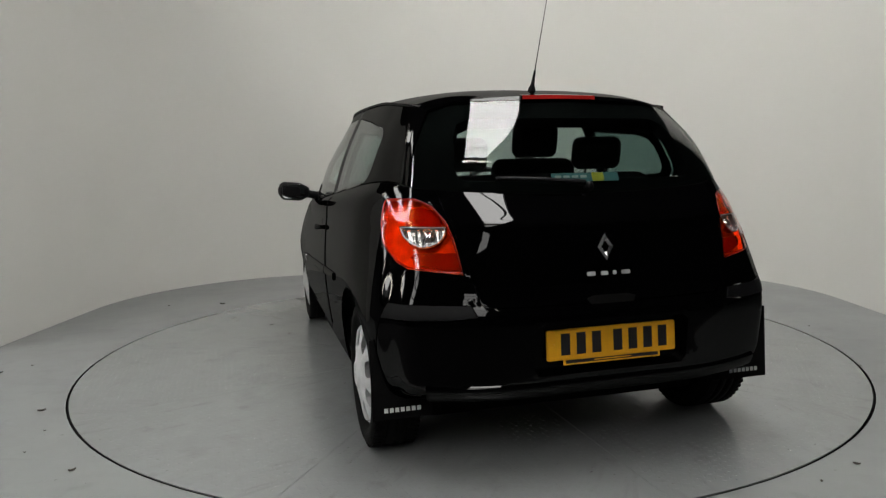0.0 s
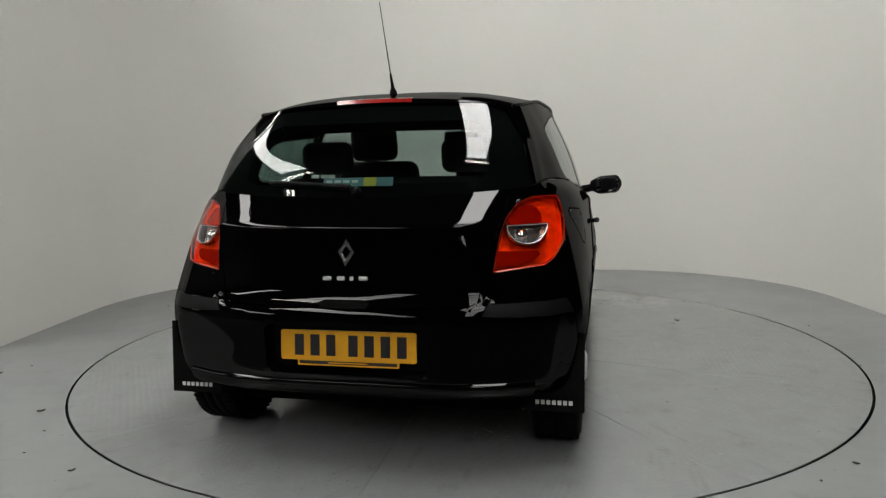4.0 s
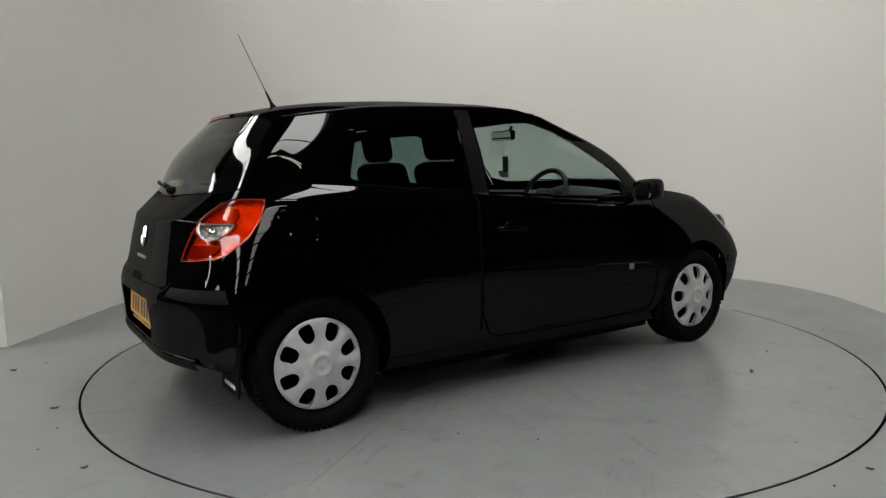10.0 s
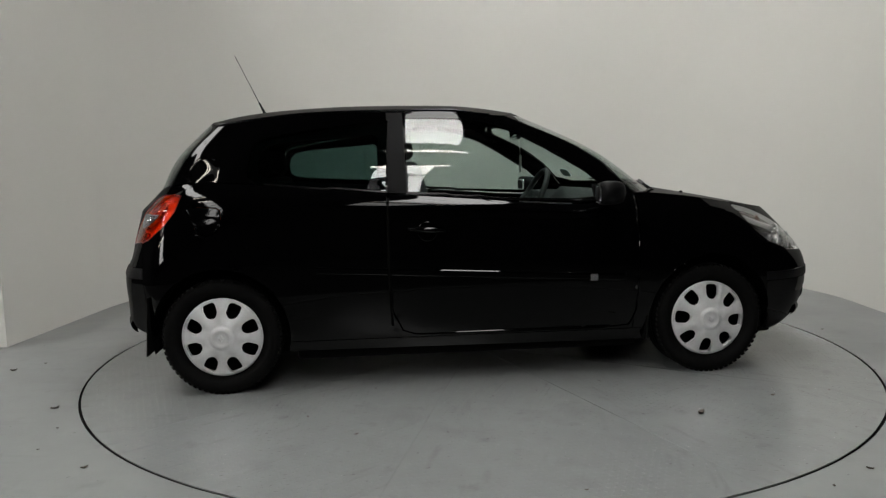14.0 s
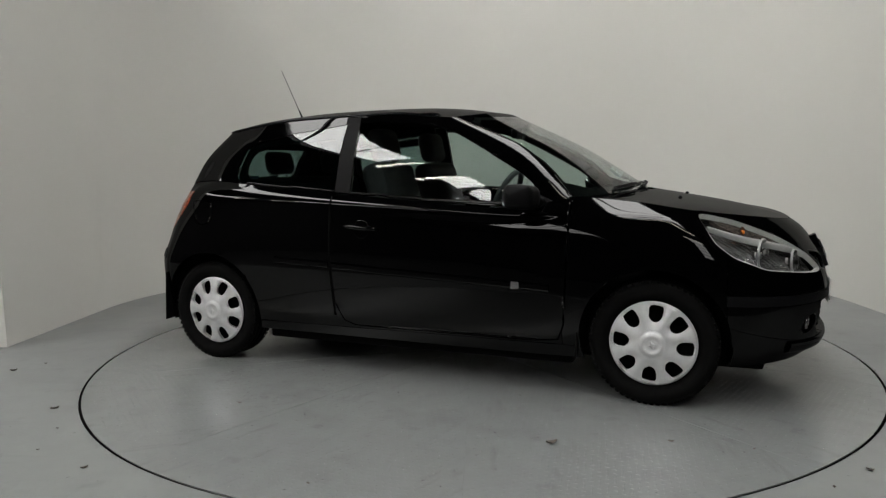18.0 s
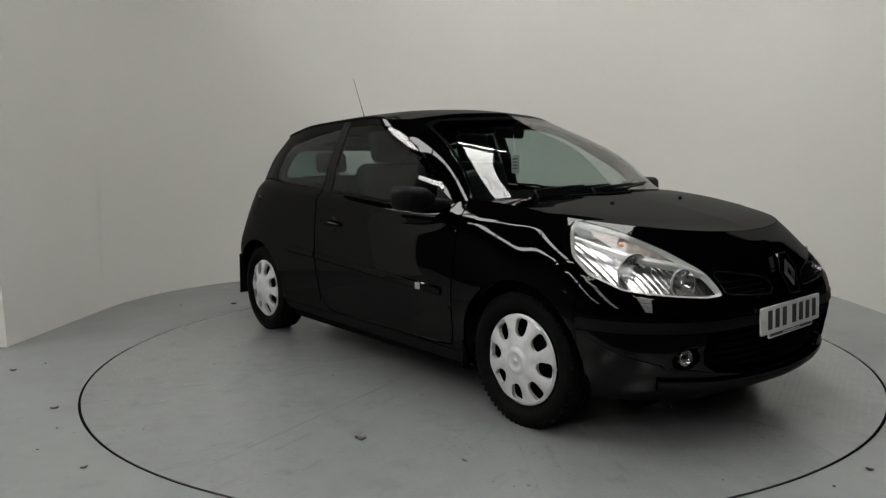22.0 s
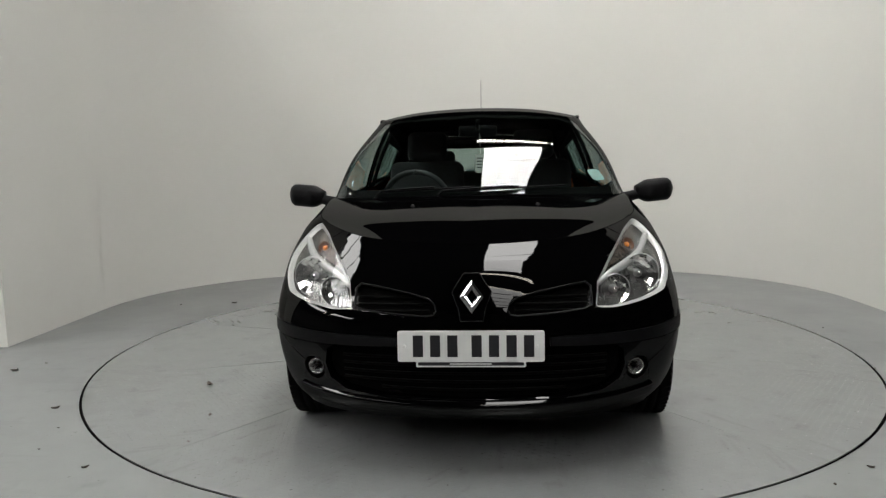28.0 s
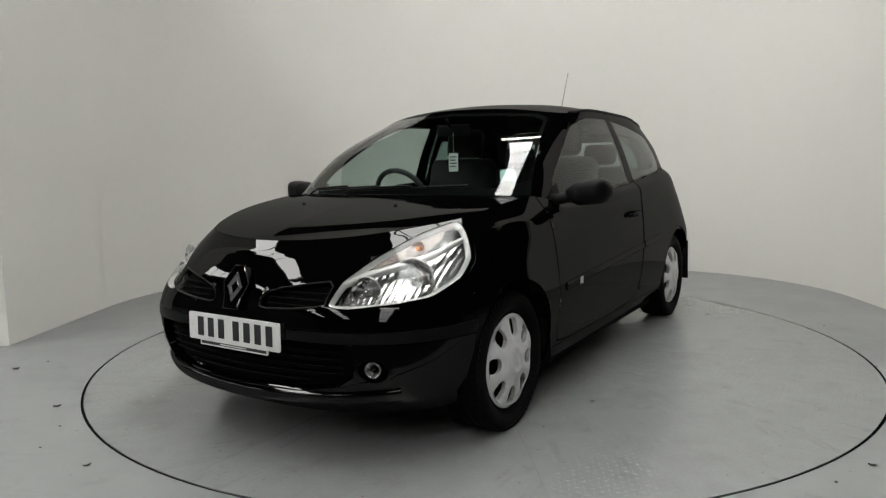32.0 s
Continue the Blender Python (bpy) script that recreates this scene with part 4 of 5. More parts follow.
def build_headlamps(head):
    for s in (1, -1):
        lens = head.copy() if s > 0 else mirrored(head)
        shell = lens.copy()
        rim = border(lens, .014, .020, .003)
        chamber, rest = carve(lens.copy(), prism("yz", [(y * s, z) for y, z in ((.500, .758), (.585, .788), (.655, .815), (.668, .860), (.655, .893), (.610, .872), (.545, .805))]))
        rest.free()
        panel(shell, push=-.060, gap=-.02, depth=-.060)
        lamp = carpart("headlamp", shell, REFLECTOR, "large clear-lens headlamp with silver reflectors")
        carpart("lens", panel(lens, depth=.004), CLEAR, parent=lamp)
        carpart("bezel", rim, BEZEL, "bright silver bezel", parent=lamp, smooth=True)
        carpart("indicator_chamber", panel(chamber, push=-.022, gap=0, depth=.02), CHAMBER, "dark ribbed indicator chamber", parent=lamp)
        for n_, (y, z, r) in enumerate(((.664, .730, .078), (.542, .694, .056))):
            p, n = at_front(y * s, z)
            ax = (Vector((1, .30 * s, .04))).normalized()
            m = frame_at(p - n * .030, ax)
            carpart("reflector", facets(r, .032, m, 5 + n_ + 2 * s), BOWL, parent=lamp)
            carpart("reflector_rim", lathe(bmesh.new(), [(r * .985, -.003), (r * 1.0, .001), (r * 1.03, .0), (r * 1.04, -.008)], 36, m), GREYCAP, parent=lamp, smooth=True)
            c = m @ Matrix.Translation((0, 0, -.028))
            carpart("bulb", lathe(bmesh.new(), [(.0, .020), (.011, .018), (.0150, .008), (.0160, -.012)], 18, c), GREYCAP, "grey bulb cap", parent=lamp, smooth=True)
            carpart("bulb_tip", lathe(bmesh.new(), [(.0, .0235), (.006, .022), (.009, .018)], 14, c), CHROME, parent=lamp, smooth=True)
        # amber bulb in the upper chamber
        p, n = at_front(.622 * s, .828)
        m = frame_at(p - n * .019, Vector((1, .35 * s, .45)))
        carpart("indicator_cup", lathe(bmesh.new(), [(.0, -.012), (.016, -.010), (.024, -.002), (.028, .006)], 10, m), AMBERGLASS, parent=lamp)
        carpart("indicator", lathe(bmesh.new(), [(.0, .009), (.007, .007), (.011, .0), (.012, -.012)], 16, m), AMBER, "amber indicator bulb", parent=lamp, smooth=True)
        carpart("divider", band_behind(at_front, [(.455, .708), (.52, .742), (.60, .770), (.675, .802), (.728, .850)], s, .026, .008), BEZEL, "bright silver divider", parent=lamp, smooth=True)
    head.free()


def build_tail_lamps(tail):
    for s in (1, -1):
        lens = tail.copy() if s > 0 else mirrored(tail)
        shell = lens.copy()
        rim = border(lens, .006, .004, -.0015)
        for nm, shape in (("upper_bowl", [(.590, .932), (.582, .960), (.600, .988), (.640, 1.002), (.680, .992), (.700, .965), (.705, .932)]), ("lower_bowl", [(.552, .838), (.540, .778), (.60, .778), (.68, .800), (.705, .822), (.69, .838)])):
            bowl, _ = carve(lens.copy(), prism("yz", [(y * s, z) for y, z in shape]))
            _.free()
            bowl = panel(bowl, push=-.020, gap=0, depth=.012)
            if nm == "upper_bowl":
                upper = bowl
            else:
                lower = bowl
        panel(shell, push=-.034, gap=-.01, depth=-.032)
        lamp = carpart("tail_lamp", shell, REDLAMP, "red tail lamp with a clear reversing section")
        carpart("upper_bowl", upper, DARKRED, parent=lamp, smooth=True)
        carpart("lower_bowl", lower, DARKRED, parent=lamp, smooth=True)
        # half-round clear section, flat side up
        shape = [(.572, .922), (.582, .893), (.605, .868), (.635, .856), (.662, .854), (.690, .864), (.710, .890), (.716, .922)]
        clear, lens = carve(lens, prism("yz", [(y * s, z) for y, z in shape]))
        carpart("clear_rim", border(clear, .003, .002, -.001, 70), BEZEL, parent=lamp, smooth=True)
        carpart("red_lens", panel(lens, gap=0, depth=.004), REDLENS, "red ribbed lens", parent=lamp)
        back = panel(clear.copy(), push=-.024, gap=-.004, depth=-.022)
        carpart("reflector", back, REFLECTOR, parent=lamp)
        carpart("clear_lens", panel(clear, gap=0, depth=.004), CLEAR, "clear reversing lens", parent=lamp)
        carpart("lens_edge", rim, DARKRED, parent=lamp, smooth=True)
        p, n = at_rear(.632 * s, .888)
        m = frame_at(p - n * .012, Vector((-1, .35 * s, 0)))
        carpart("bulb", lathe(bmesh.new(), [(.0, .010), (.010, .006), (.014, .0), (.022, -.008), (.024, -.012)], 18, m), CHROME, parent=lamp, smooth=True)
        for k in range(7):
            z = .945 + .009 * k
            pts = []
            for q in range(6):
                p, n = at_side(-1.475 - .05 * q / 5 - .010 * k, z, s)
                pts.append(p - n * .008)
            carpart("rib", tube_along(bmesh.new(), pts, .0022, 5), mat("orange_rib", (.95, .22, .05), .3) if k == 0 and s == 1 else bpy.data.materials["orange_rib"], parent=lamp)
    tail.free()


def build_house():
    skin = house_skin()
    screen, skin = carve(skin, prism("yz", [(-.2, .9), (.745, .9), (.728, .99), (.660, 1.20), (.556, 1.385), (.475, 1.415), (-.2, 1.445)]) + [half("x", 0.0, 1)])
    back, skin = carve(skin, prism("yz", [(-.2, .9), (.66, 1.0), (.662, 1.075), (.622, 1.22), (.535, 1.36), (.45, 1.388), (-.2, 1.402)]) + [half("x", -1.26, -1)])
    front, skin = carve(skin, prism("xz", [(.70, .955), (.69, 1.05), (.62, 1.108), (.40, 1.242), (.24, 1.328), (.10, 1.370), (-.04, 1.391), (-.33, 1.394), (-.325, .995)]) + [half("y", .2, 1)])
    quart, skin = carve(skin, prism("xz", [(-.44, 1.003), (-1.02, 1.058), (-1.10, 1.075), (-1.138, 1.105), (-1.140, 1.15), (-1.112, 1.265), (-1.09, 1.290), (-1.03, 1.308), (-.75, 1.352), (-.42, 1.388)]) + [half("y", .2, 1)])
    post, skin = carve(skin, prism("xz", [(-.434, .95), (-.426, 1.43), (-.338, 1.43), (-.332, .95)]) + [half("y", .2, 1)])
    # trim seen through the panes
    inner = whole(back.copy())
    _, inner = carve(inner, prism("yz", [(-.46, 1.085), (-.49, 1.10), (-.50, 1.14), (-.475, 1.26), (-.45, 1.305), (-.40, 1.325), (.40, 1.325), (.45, 1.305), (.475, 1.26), (.50, 1.14), (.49, 1.10), (.46, 1.085)]))
    carpart("rear_window_trim", panel(inner, push=-.012, depth=.05), DARK, "black printed border of the rear window")
    inner = quart.copy()
    _, inner = carve(inner, prism("xz", [(-1.09, 1.18), (-1.085, 1.125), (-1.05, 1.100), (-.99, 1.090), (-.50, 1.065), (-.475, 1.085), (-.475, 1.305), (-.50, 1.322), (-.95, 1.288), (-1.04, 1.268), (-1.075, 1.235)]))
    side_pair("quarter_trim", inner, DARK, push=-.02, depth=.02)
    inner = screen.copy()
    _, inner = carve(inner, prism("yz", [(-.3, 1.040), (.63, 1.032), (.694, 1.060), (.644, 1.20), (.544, 1.370), (.472, 1.400), (-.3, 1.426)]))
    carpart("windscreen_border", panel(whole(inner), push=-.006, gap=.004, depth=.002), DARK, "black printed border of the windscreen")
    scr = carpart("windscreen", panel(whole(screen), depth=0.004), GLASS)
    bk = carpart("rear_window", panel(whole(back), depth=0.004), BACKGLASS)
    side_pair("door_glass", front, GLASS, depth=0.004)
    side_pair("quarter_glass", quart, REARGLASS, depth=0.004)
    side_pair("door_pillar", post, TRIM, "matt black door pillar cover")
    side_pair("pillar_frame", skin, PAINT)
    return scr, bk


DOORS, GATE = build_body()
SCREEN, BACK = build_house()


def build_wheels():
    tyre = bmesh.new()
    prof = [(.19, -.050), (.208, -.062), (.222, -.084), (.245, -.097), (.275, -.095), (.290, -.082), (.296, -.07), (.298, -.045), (.291, -.042), (.291, -.036), (.298, -.033), (.298, -.008), (.292, -.005), (.292, .005), (.298, .008),
            (.298, .033), (.291, .036), (.291, .042), (.298, .045), (.296, .07), (.290, .082), (.275, .095), (.245, .097), (.222, .084), (.208, .062), (.19, .050)]
    lathe(tyre, prof, 72)
    bmesh.ops.recalc_face_normals(tyre, faces=tyre.faces)
    tyre_me = mesh_of("tyre", tyre)
    tread = bmesh.new()
    for k in range(64):
        for s in (1, -1):
            m = Matrix.Rotation(2 * math.pi * (k + (.5 if s < 0 else 0)) / 64, 4, "Z") @ Matrix.Translation((.2935, 0, s * .066)) @ Matrix.Rotation(radians(22 * s), 4, "X")
            box(tread, -.006, -.0095, -.019, .0050, .0095, .019, 0, m)
    tread_me = mesh_of("tyre_tread", tread)
    cap = bmesh.new()
    rows = []
    for j in range(27):
        r = 0.001 + 0.199 * j / 26
        row = []
        for k in range(97):
            a = 2 * math.pi * k / 96
            w = max(0, min(1, (r - .07) / .05)) * max(0, min(1, (.2 - r) / .02))
            z = 0.040 - 0.026 * (r / .2) ** 2 - 0.011 * w * (0.5 - 0.5 * math.cos(8 * a)) + 0.009 * max(0, min(1, 1 - (r - .046) / .016)) - 0.006 * max(0, min(1, 1 - (r - .030) / .006))
            if r > .192:
                z -= (r - .192) * 1.2
            row.append(Vector((r * math.cos(a), r * math.sin(a), z)))
        rows.append(row)
    grid(cap, rows)
    cap.normal_update()
    if sum(f.normal.z for f in cap.faces) < 0:
        bmesh.ops.reverse_faces(cap, faces=cap.faces)
    for k in range(8):
        a = 2 * math.pi * (k + .5) / 8
        pts = []
        for q in range(16):
            b = 2 * math.pi * (q + .5) / 16
            cb, sb = math.cos(b), math.sin(b)
            rr = .144 + .039 * math.copysign(abs(cb) ** (.35 if cb > 0 else 1.0), cb)
            tt = (.0325 + (.001 if cb > 0 else -.001)) * math.copysign(abs(sb) ** (.55 if cb > 0 else 1.0), sb)
            pts.append((rr * math.cos(a) - tt * math.sin(a), rr * math.sin(a) + tt * math.cos(a)))
        _, cap = carve(cap, prism("xy", pts))
    panel(cap, gap=0.0, depth=0.024)
    bmesh.ops.scale(cap, vec=(1.015, 1.015, 1.0), verts=cap.verts)
    cap_me = mesh_of("wheel_cover", cap)
    badge = bmesh.new()
    o, i = diamond(.034, .044), diamond(.015, .020)
    for k in range(4):
        q = (k + 1) % 4
        badge.faces.new([badge.verts.new((*c, h)) for c, h in ((o[k], .0), (o[q], .0), (i[q], .003), (i[k], .003))])
    badge_me = mesh_of("cover_badge", badge)
    rim = lathe(bmesh.new(), [(.0, .03), (.06, .03), (.12, .015), (.185, .02), (.195, .085)], 32)
    rim_me = mesh_of("rim", rim)
    for me, material in ((tyre_me, RUBBER), (tread_me, RUBBER), (cap_me, SILVER), (badge_me, SILVER), (rim_me, DARK)):
        me.materials.append(material)
    for x in WHEELS:
        for s in (1, -1):
            turn = Matrix.Rotation(radians(-90 * s), 4, "X")
            w = new("wheel")
            w.parent = car
            w.matrix_local = Matrix.Translation(Vector((x, s * .735, WHEEL_Z)) + OFFSET) @ turn @ Matrix.Rotation(radians(-2 if x < 0 else 17.5), 4, "Z")
            for nm, me, dz in (("tyre", tyre_me, 0), ("tyre_tread", tread_me, 0), ("wheel_cover", cap_me, .070), ("cover_badge", badge_me, .1145), ("rim", rim_me, 0)):
                o = new(nm, me)
                o.parent = w
                o.location = (0, 0, dz)
                if nm == "tyre_tread":
                    o["kind"] = "stuff"


build_wheels()


def build_under():
    """Floor pan, wheel wells, mud flaps."""
    bm = bmesh.new()
    # pan hung low and wide, out of view, to block light under the car
    box(bm, -1.50, -.60, .150, 1.78, .60, .46, .03)
    box(bm, -.92, -.770, .150, .90, .770, .40, .02)
    box(bm, -1.74, -.62, .325, -1.40, .62, .64, .02)
    carpart("floor_pan", bm, DARK)
    for x in WHEELS:
        for s in (1, -1):
            bm = bmesh.new()
            rows = []
            for k in range(25):
                a = radians(-15 + 210 * k / 24)
                rows.append([Vector((x + .352 * math.cos(a), s * y, WHEEL_Z + .012 + .352 * math.sin(a))) for y in (.58, .80)])
            grid(bm, rows)
            carpart("wheel_well", bm, DARK, smooth=True)
            # mud flap behind the wheel, with plain pale marks
            rear = x < 0
            fx = x - .355
            y0, y1, z0, z1 = (.625, .850, .222, .52) if rear else (.69, .845, .20, .42)
            bm = bmesh.new()
            m = Matrix.Translation((fx, s * (y0 + y1) / 2, (z0 + z1) / 2)) @ Matrix.Rotation(radians(4), 4, "Y")
            box(bm, -.004, -(y1 - y0) / 2, -(z1 - z0) / 2, .004, (y1 - y0) / 2, (z1 - z0) / 2, .002, m)
            f = carpart("mud_flap", bm, RUBBER, "black rubber mud flap")
            if rear:
                for k in range(7):
                    bm = bmesh.new()
                    yy = -.062 + .0205 * k
                    box(bm, -.0055, yy - .0070, -.1225, -.0043, yy + .0070, -.1065, 0, m)
                    carpart("mark", bm, PAPER, "plain pale mark", parent=f)


def build_plates():
    for name, pos, nrm, material, label in (
            ("front_plate", Vector((2.074, -.006, .505)), Vector((1, 0, .03)), WHITEPLATE, "white number plate with black bars"),
            ("rear_plate", Vector((-1.848, -.008, .496)), Vector((-1, 0, .08)), YELLOWPLATE, "yellow number plate with black bars")):
        m = frame_at(pos, nrm)
        plate = carpart(name, slab(bmesh.new(), rounded(.52, .111, .008), -.004, .003, m, .001), material, label)
        x = -.205
        for k in range(7):
            w = .036
            carpart("bar", slab(bmesh.new(), [(x, -.038), (x + w, -.038), (x + w, .040), (x, .040)], .0032, .0040, m), INK, parent=plate)
            x += w + .0255 + (.024 if k == 2 else 0)
        carpart("holder", slab(bmesh.new(), rounded(.39, .022, .004), -.004, .001, m @ Matrix.Translation((0, -.064, 0))), material, parent=plate)
        carpart("holder_strip", slab(bmesh.new(), rounded(.375, .012, .003), .0012, .0018, m @ Matrix.Translation((0, -.0635, 0))), INK, parent=plate)
        carpart("holder_mark", slab(bmesh.new(), rounded(.15, .004, .001), .0019, .0023, m @ Matrix.Translation((0, -.0635, 0))), material, parent=plate)
        for y in (-.235, .235):
            carpart("screw", cyl(bmesh.new(), .006, .005, .003, .0055, 12, m @ Matrix.Translation((y, .0, 0))), material, parent=plate)


def build_badges():
    p, n = at_front(0, .672)
    n = Vector((.93, 0, .37))
    m = frame_at(p + n * .004, n)
    hexa = [(.028, .086), (-.028, .086), (-.070, .017), (-.048, -.045), (-.040, -.088), (.040, -.088), (.048, -.045), (.070, .017)]
    base = carpart("badge_mount", slab(bmesh.new(), hexa, -.03, .016, m, .006), PAINT, "gloss black badge mount")
    ring = [m @ Vector((x, y, .014)) for x, y in hexa + hexa[:1]]
    carpart("mount_rim", tube_along(bmesh.new(), ring, .0022, 6), RIM, parent=base)
    lozenge("front_badge", p + n * .021, n, .086, .122, "chrome lozenge badge")
    p, n = at_rear(0, .835)
    lozenge("rear_badge", p + n * .002, n, .066, .102, "chrome lozenge badge")
    p, n = at_rear(0, .742)
    m = frame_at(p + n * .001, n)
    x = -.088
    for k, w in enumerate((.040, .034, .016, .042)):
        carpart("tailgate_mark", slab(bmesh.new(), rounded(w * .8, .015, .003), 0, .005, m @ Matrix.Translation((x + w / 2, 0, 0)), .0015), BEZEL, "plain silver mark")
        x += w + .016
    # handle notch under the tailgate edge: a flat slab, its shade put into the colour
    p, n = at_rear(0, .648)
    m = frame_at(p, n)
    carpart("tailgate_handle", slab(bmesh.new(), [(-.085, -.012), (.085, -.012), (.10, .010), (.07, .022), (-.07, .022), (-.10, .010)], -.01, .0015, m), DARK, "flat black slab in place of the shaded tailgate handle recess")


def build_side_details():
    for s, door in ((1, DOORS[0]), (-1, DOORS[1])):
        n = 20
        for x0, x1, z0, z1, par in ((-.80, -.445, .632, .615, None), (-.42, .80, .612, .547, door)):
            path = [at_side(x0 + (x1 - x0) * k / n, z0 + (z1 - z0) * k / n, s) for k in range(n + 1)]
            carpart("rubbing_strip", strip_on(bmesh.new(), path, .040, .009), PAINT, "black side rubbing strip", parent=par)
        p, nn = at_side(.632, .555, s)
        carpart("side_badge", slab(bmesh.new(), rounded(.040, .036, .004), .008, .012, frame_at(p, nn), .001), CHROME, "small chrome side badge")
        # dark bar along the gap behind the door
        pts = []
        for k in range(25):
            z = .33 + .66 * k / 24
            p, nn = at_side(-.4235 - .012 * min(1, (z - .33) / .28) + .004 * max(0, (z - .7) / .3), z, s)
            pts.append(p - nn * .0045)
        carpart("door_gap_bar", tube_along(bmesh.new(), pts, .0085, 8), DARK, parent=door)
        # door handle: recess and bar
        p, nn = at_side(-.235, .815, s)
        m = frame_at(p, nn)
        cup = bmesh.new()
        lathe(cup, [(.0, -.001), (.035, -.0008), (.046, .0004), (.050, .0), (.051, -.003)], 28, m)
        h = carpart("door_handle", cup, PAINT, "black door handle", parent=door, smooth=True)
        pts = []
        for k in range(11):
            u = -1 + 2 * k / 10
            q, q2 = at_side(-.235 + .098 * u, .822 - .006 * u, s)
            pts.append(q + q2 * (.010 + .018 * (1 - u * u)))
        carpart("bar", tube_along(bmesh.new(), pts, [.010 + .005 * math.sin(math.pi * k / 10) for k in range(11)], 10), PAINT, parent=h)
        # window seals along the waist
        path = [at_side(-.33 + (.66 + .33) * k / n, .990 - .040 * k / n, s, TREE_HOUSE) for k in range(n + 1)]
        carpart("window_seal", strip_on(bmesh.new(), path, .016, .004), GLOSSTRIM, parent=door)
        path = [at_side(-1.05 + (1.05 - .44) * k / n, 1.060 - .060 * k / n, s, TREE_HOUSE) for k in range(n + 1)]
        carpart("window_seal", strip_on(bmesh.new(), path, .012, .003), GLOSSTRIM)
        # roof drip moulding
        pts = []
        for k in range(41):
            q = spline(HOUSE[2], (2.4 + 5.9 * k / 40) / 11, True, True)
            pts.append(Vector((q.x, q.y * s, q.z + .001)))
        carpart("roof_moulding", tube_along(bmesh.new(), pts, .007, 10), PAINT)
        # mirror
        bm = bmesh.new()
        rows = []
        for j in range(13):
            u = j / 12
            yy = .835 + .205 * u
            hh = (.030 + .030 * min(1, u * 3.5)) * (1 - max(0, (u - .78) / .22) ** 2.4 * .75)
            dd = (.045 + .045 * min(1, u * 3)) * (1 - max(0, (u - .75) / .25) ** 2.2 * .8)
            cx, cz = .690 - .035 * u, .992 - .006 * math.cos(u * 3)
            row = []
            for k in range(25):
                a = 2 * math.pi * k / 24
                ca, sa = math.cos(a), math.sin(a)
                ex = .62
                px = dd * math.copysign(abs(ca) ** ex, ca)
                pz = hh * math.copysign(abs(sa) ** ex, sa)
                if px < 0:
                    px *= .55
                row.append(Vector((cx + px, yy * s, cz + pz)))
            rows.append(row)
        grid(bm, rows)
        for ring in (rows[0], rows[-1]):
            c = sum((p for p in ring[:-1]), Vector()) / 24
            vv = [min(bm.verts, key=lambda q: (q.co - p).length_squared) for p in ring[:-1]]
            cv = bm.verts.new(c)
            for k in range(24):
                if vv[k] != vv[(k + 1) % 24]:
                    try:
                        bm.faces.new((vv[k], vv[(k + 1) % 24], cv))
                    except ValueError:
                        pass
        bmesh.ops.recalc_face_normals(bm, faces=bm.faces)
        mir = carpart("door_mirror", bm, TRIM, "black plastic door mirror", parent=door, smooth=True)
        m = frame_at(Vector((.6285, .945 * s, .992)), Vector((-1, -.16 * s, 0)))
        carpart("mirror_glass", slab(bmesh.new(), rounded(.145, .090, .028), -.004, .004, m, .001), MIRRORGLASS, parent=mir)
        carpart("mirror_stalk", tube_along(bmesh.new(), [Vector((.735, .765 * s, .955)), Vector((.725, .80 * s, .962)), Vector((.712, .845 * s, .972)), Vector((.70, .88 * s, .98))], [.030, .028, .026, .03], 12), TRIM, parent=mir)
        # sail panel ahead of the door glass
        p0, n0 = at_side(.70, .985, s, TREE_HOUSE)
        bm = bmesh.new()
        tri = []
        for x, z in ((.665, .955), (.655, 1.035), (.72, 1.00), (.80, .955), (.80, .945)):
            q, qn = at_side(x, z, s, TREE_HOUSE)
            q = q or Vector((x, .77 * s, z))
            qn = qn or n0
            tri.append((q + qn * .006, q - qn * .01))
        a = [bm.verts.new(t[0]) for t in tri]
        b = [bm.verts.new(t[1]) for t in tri]
        bm.faces.new(a)
        bm.faces.new(list(reversed(b)))
        for k in range(5):
            bm.faces.new((a[k], a[(k + 1) % 5], b[(k + 1) % 5], b[k]))
        bmesh.ops.recalc_face_normals(bm, faces=bm.faces)
        carpart("mirror_sail", bm, TRIM, parent=door)


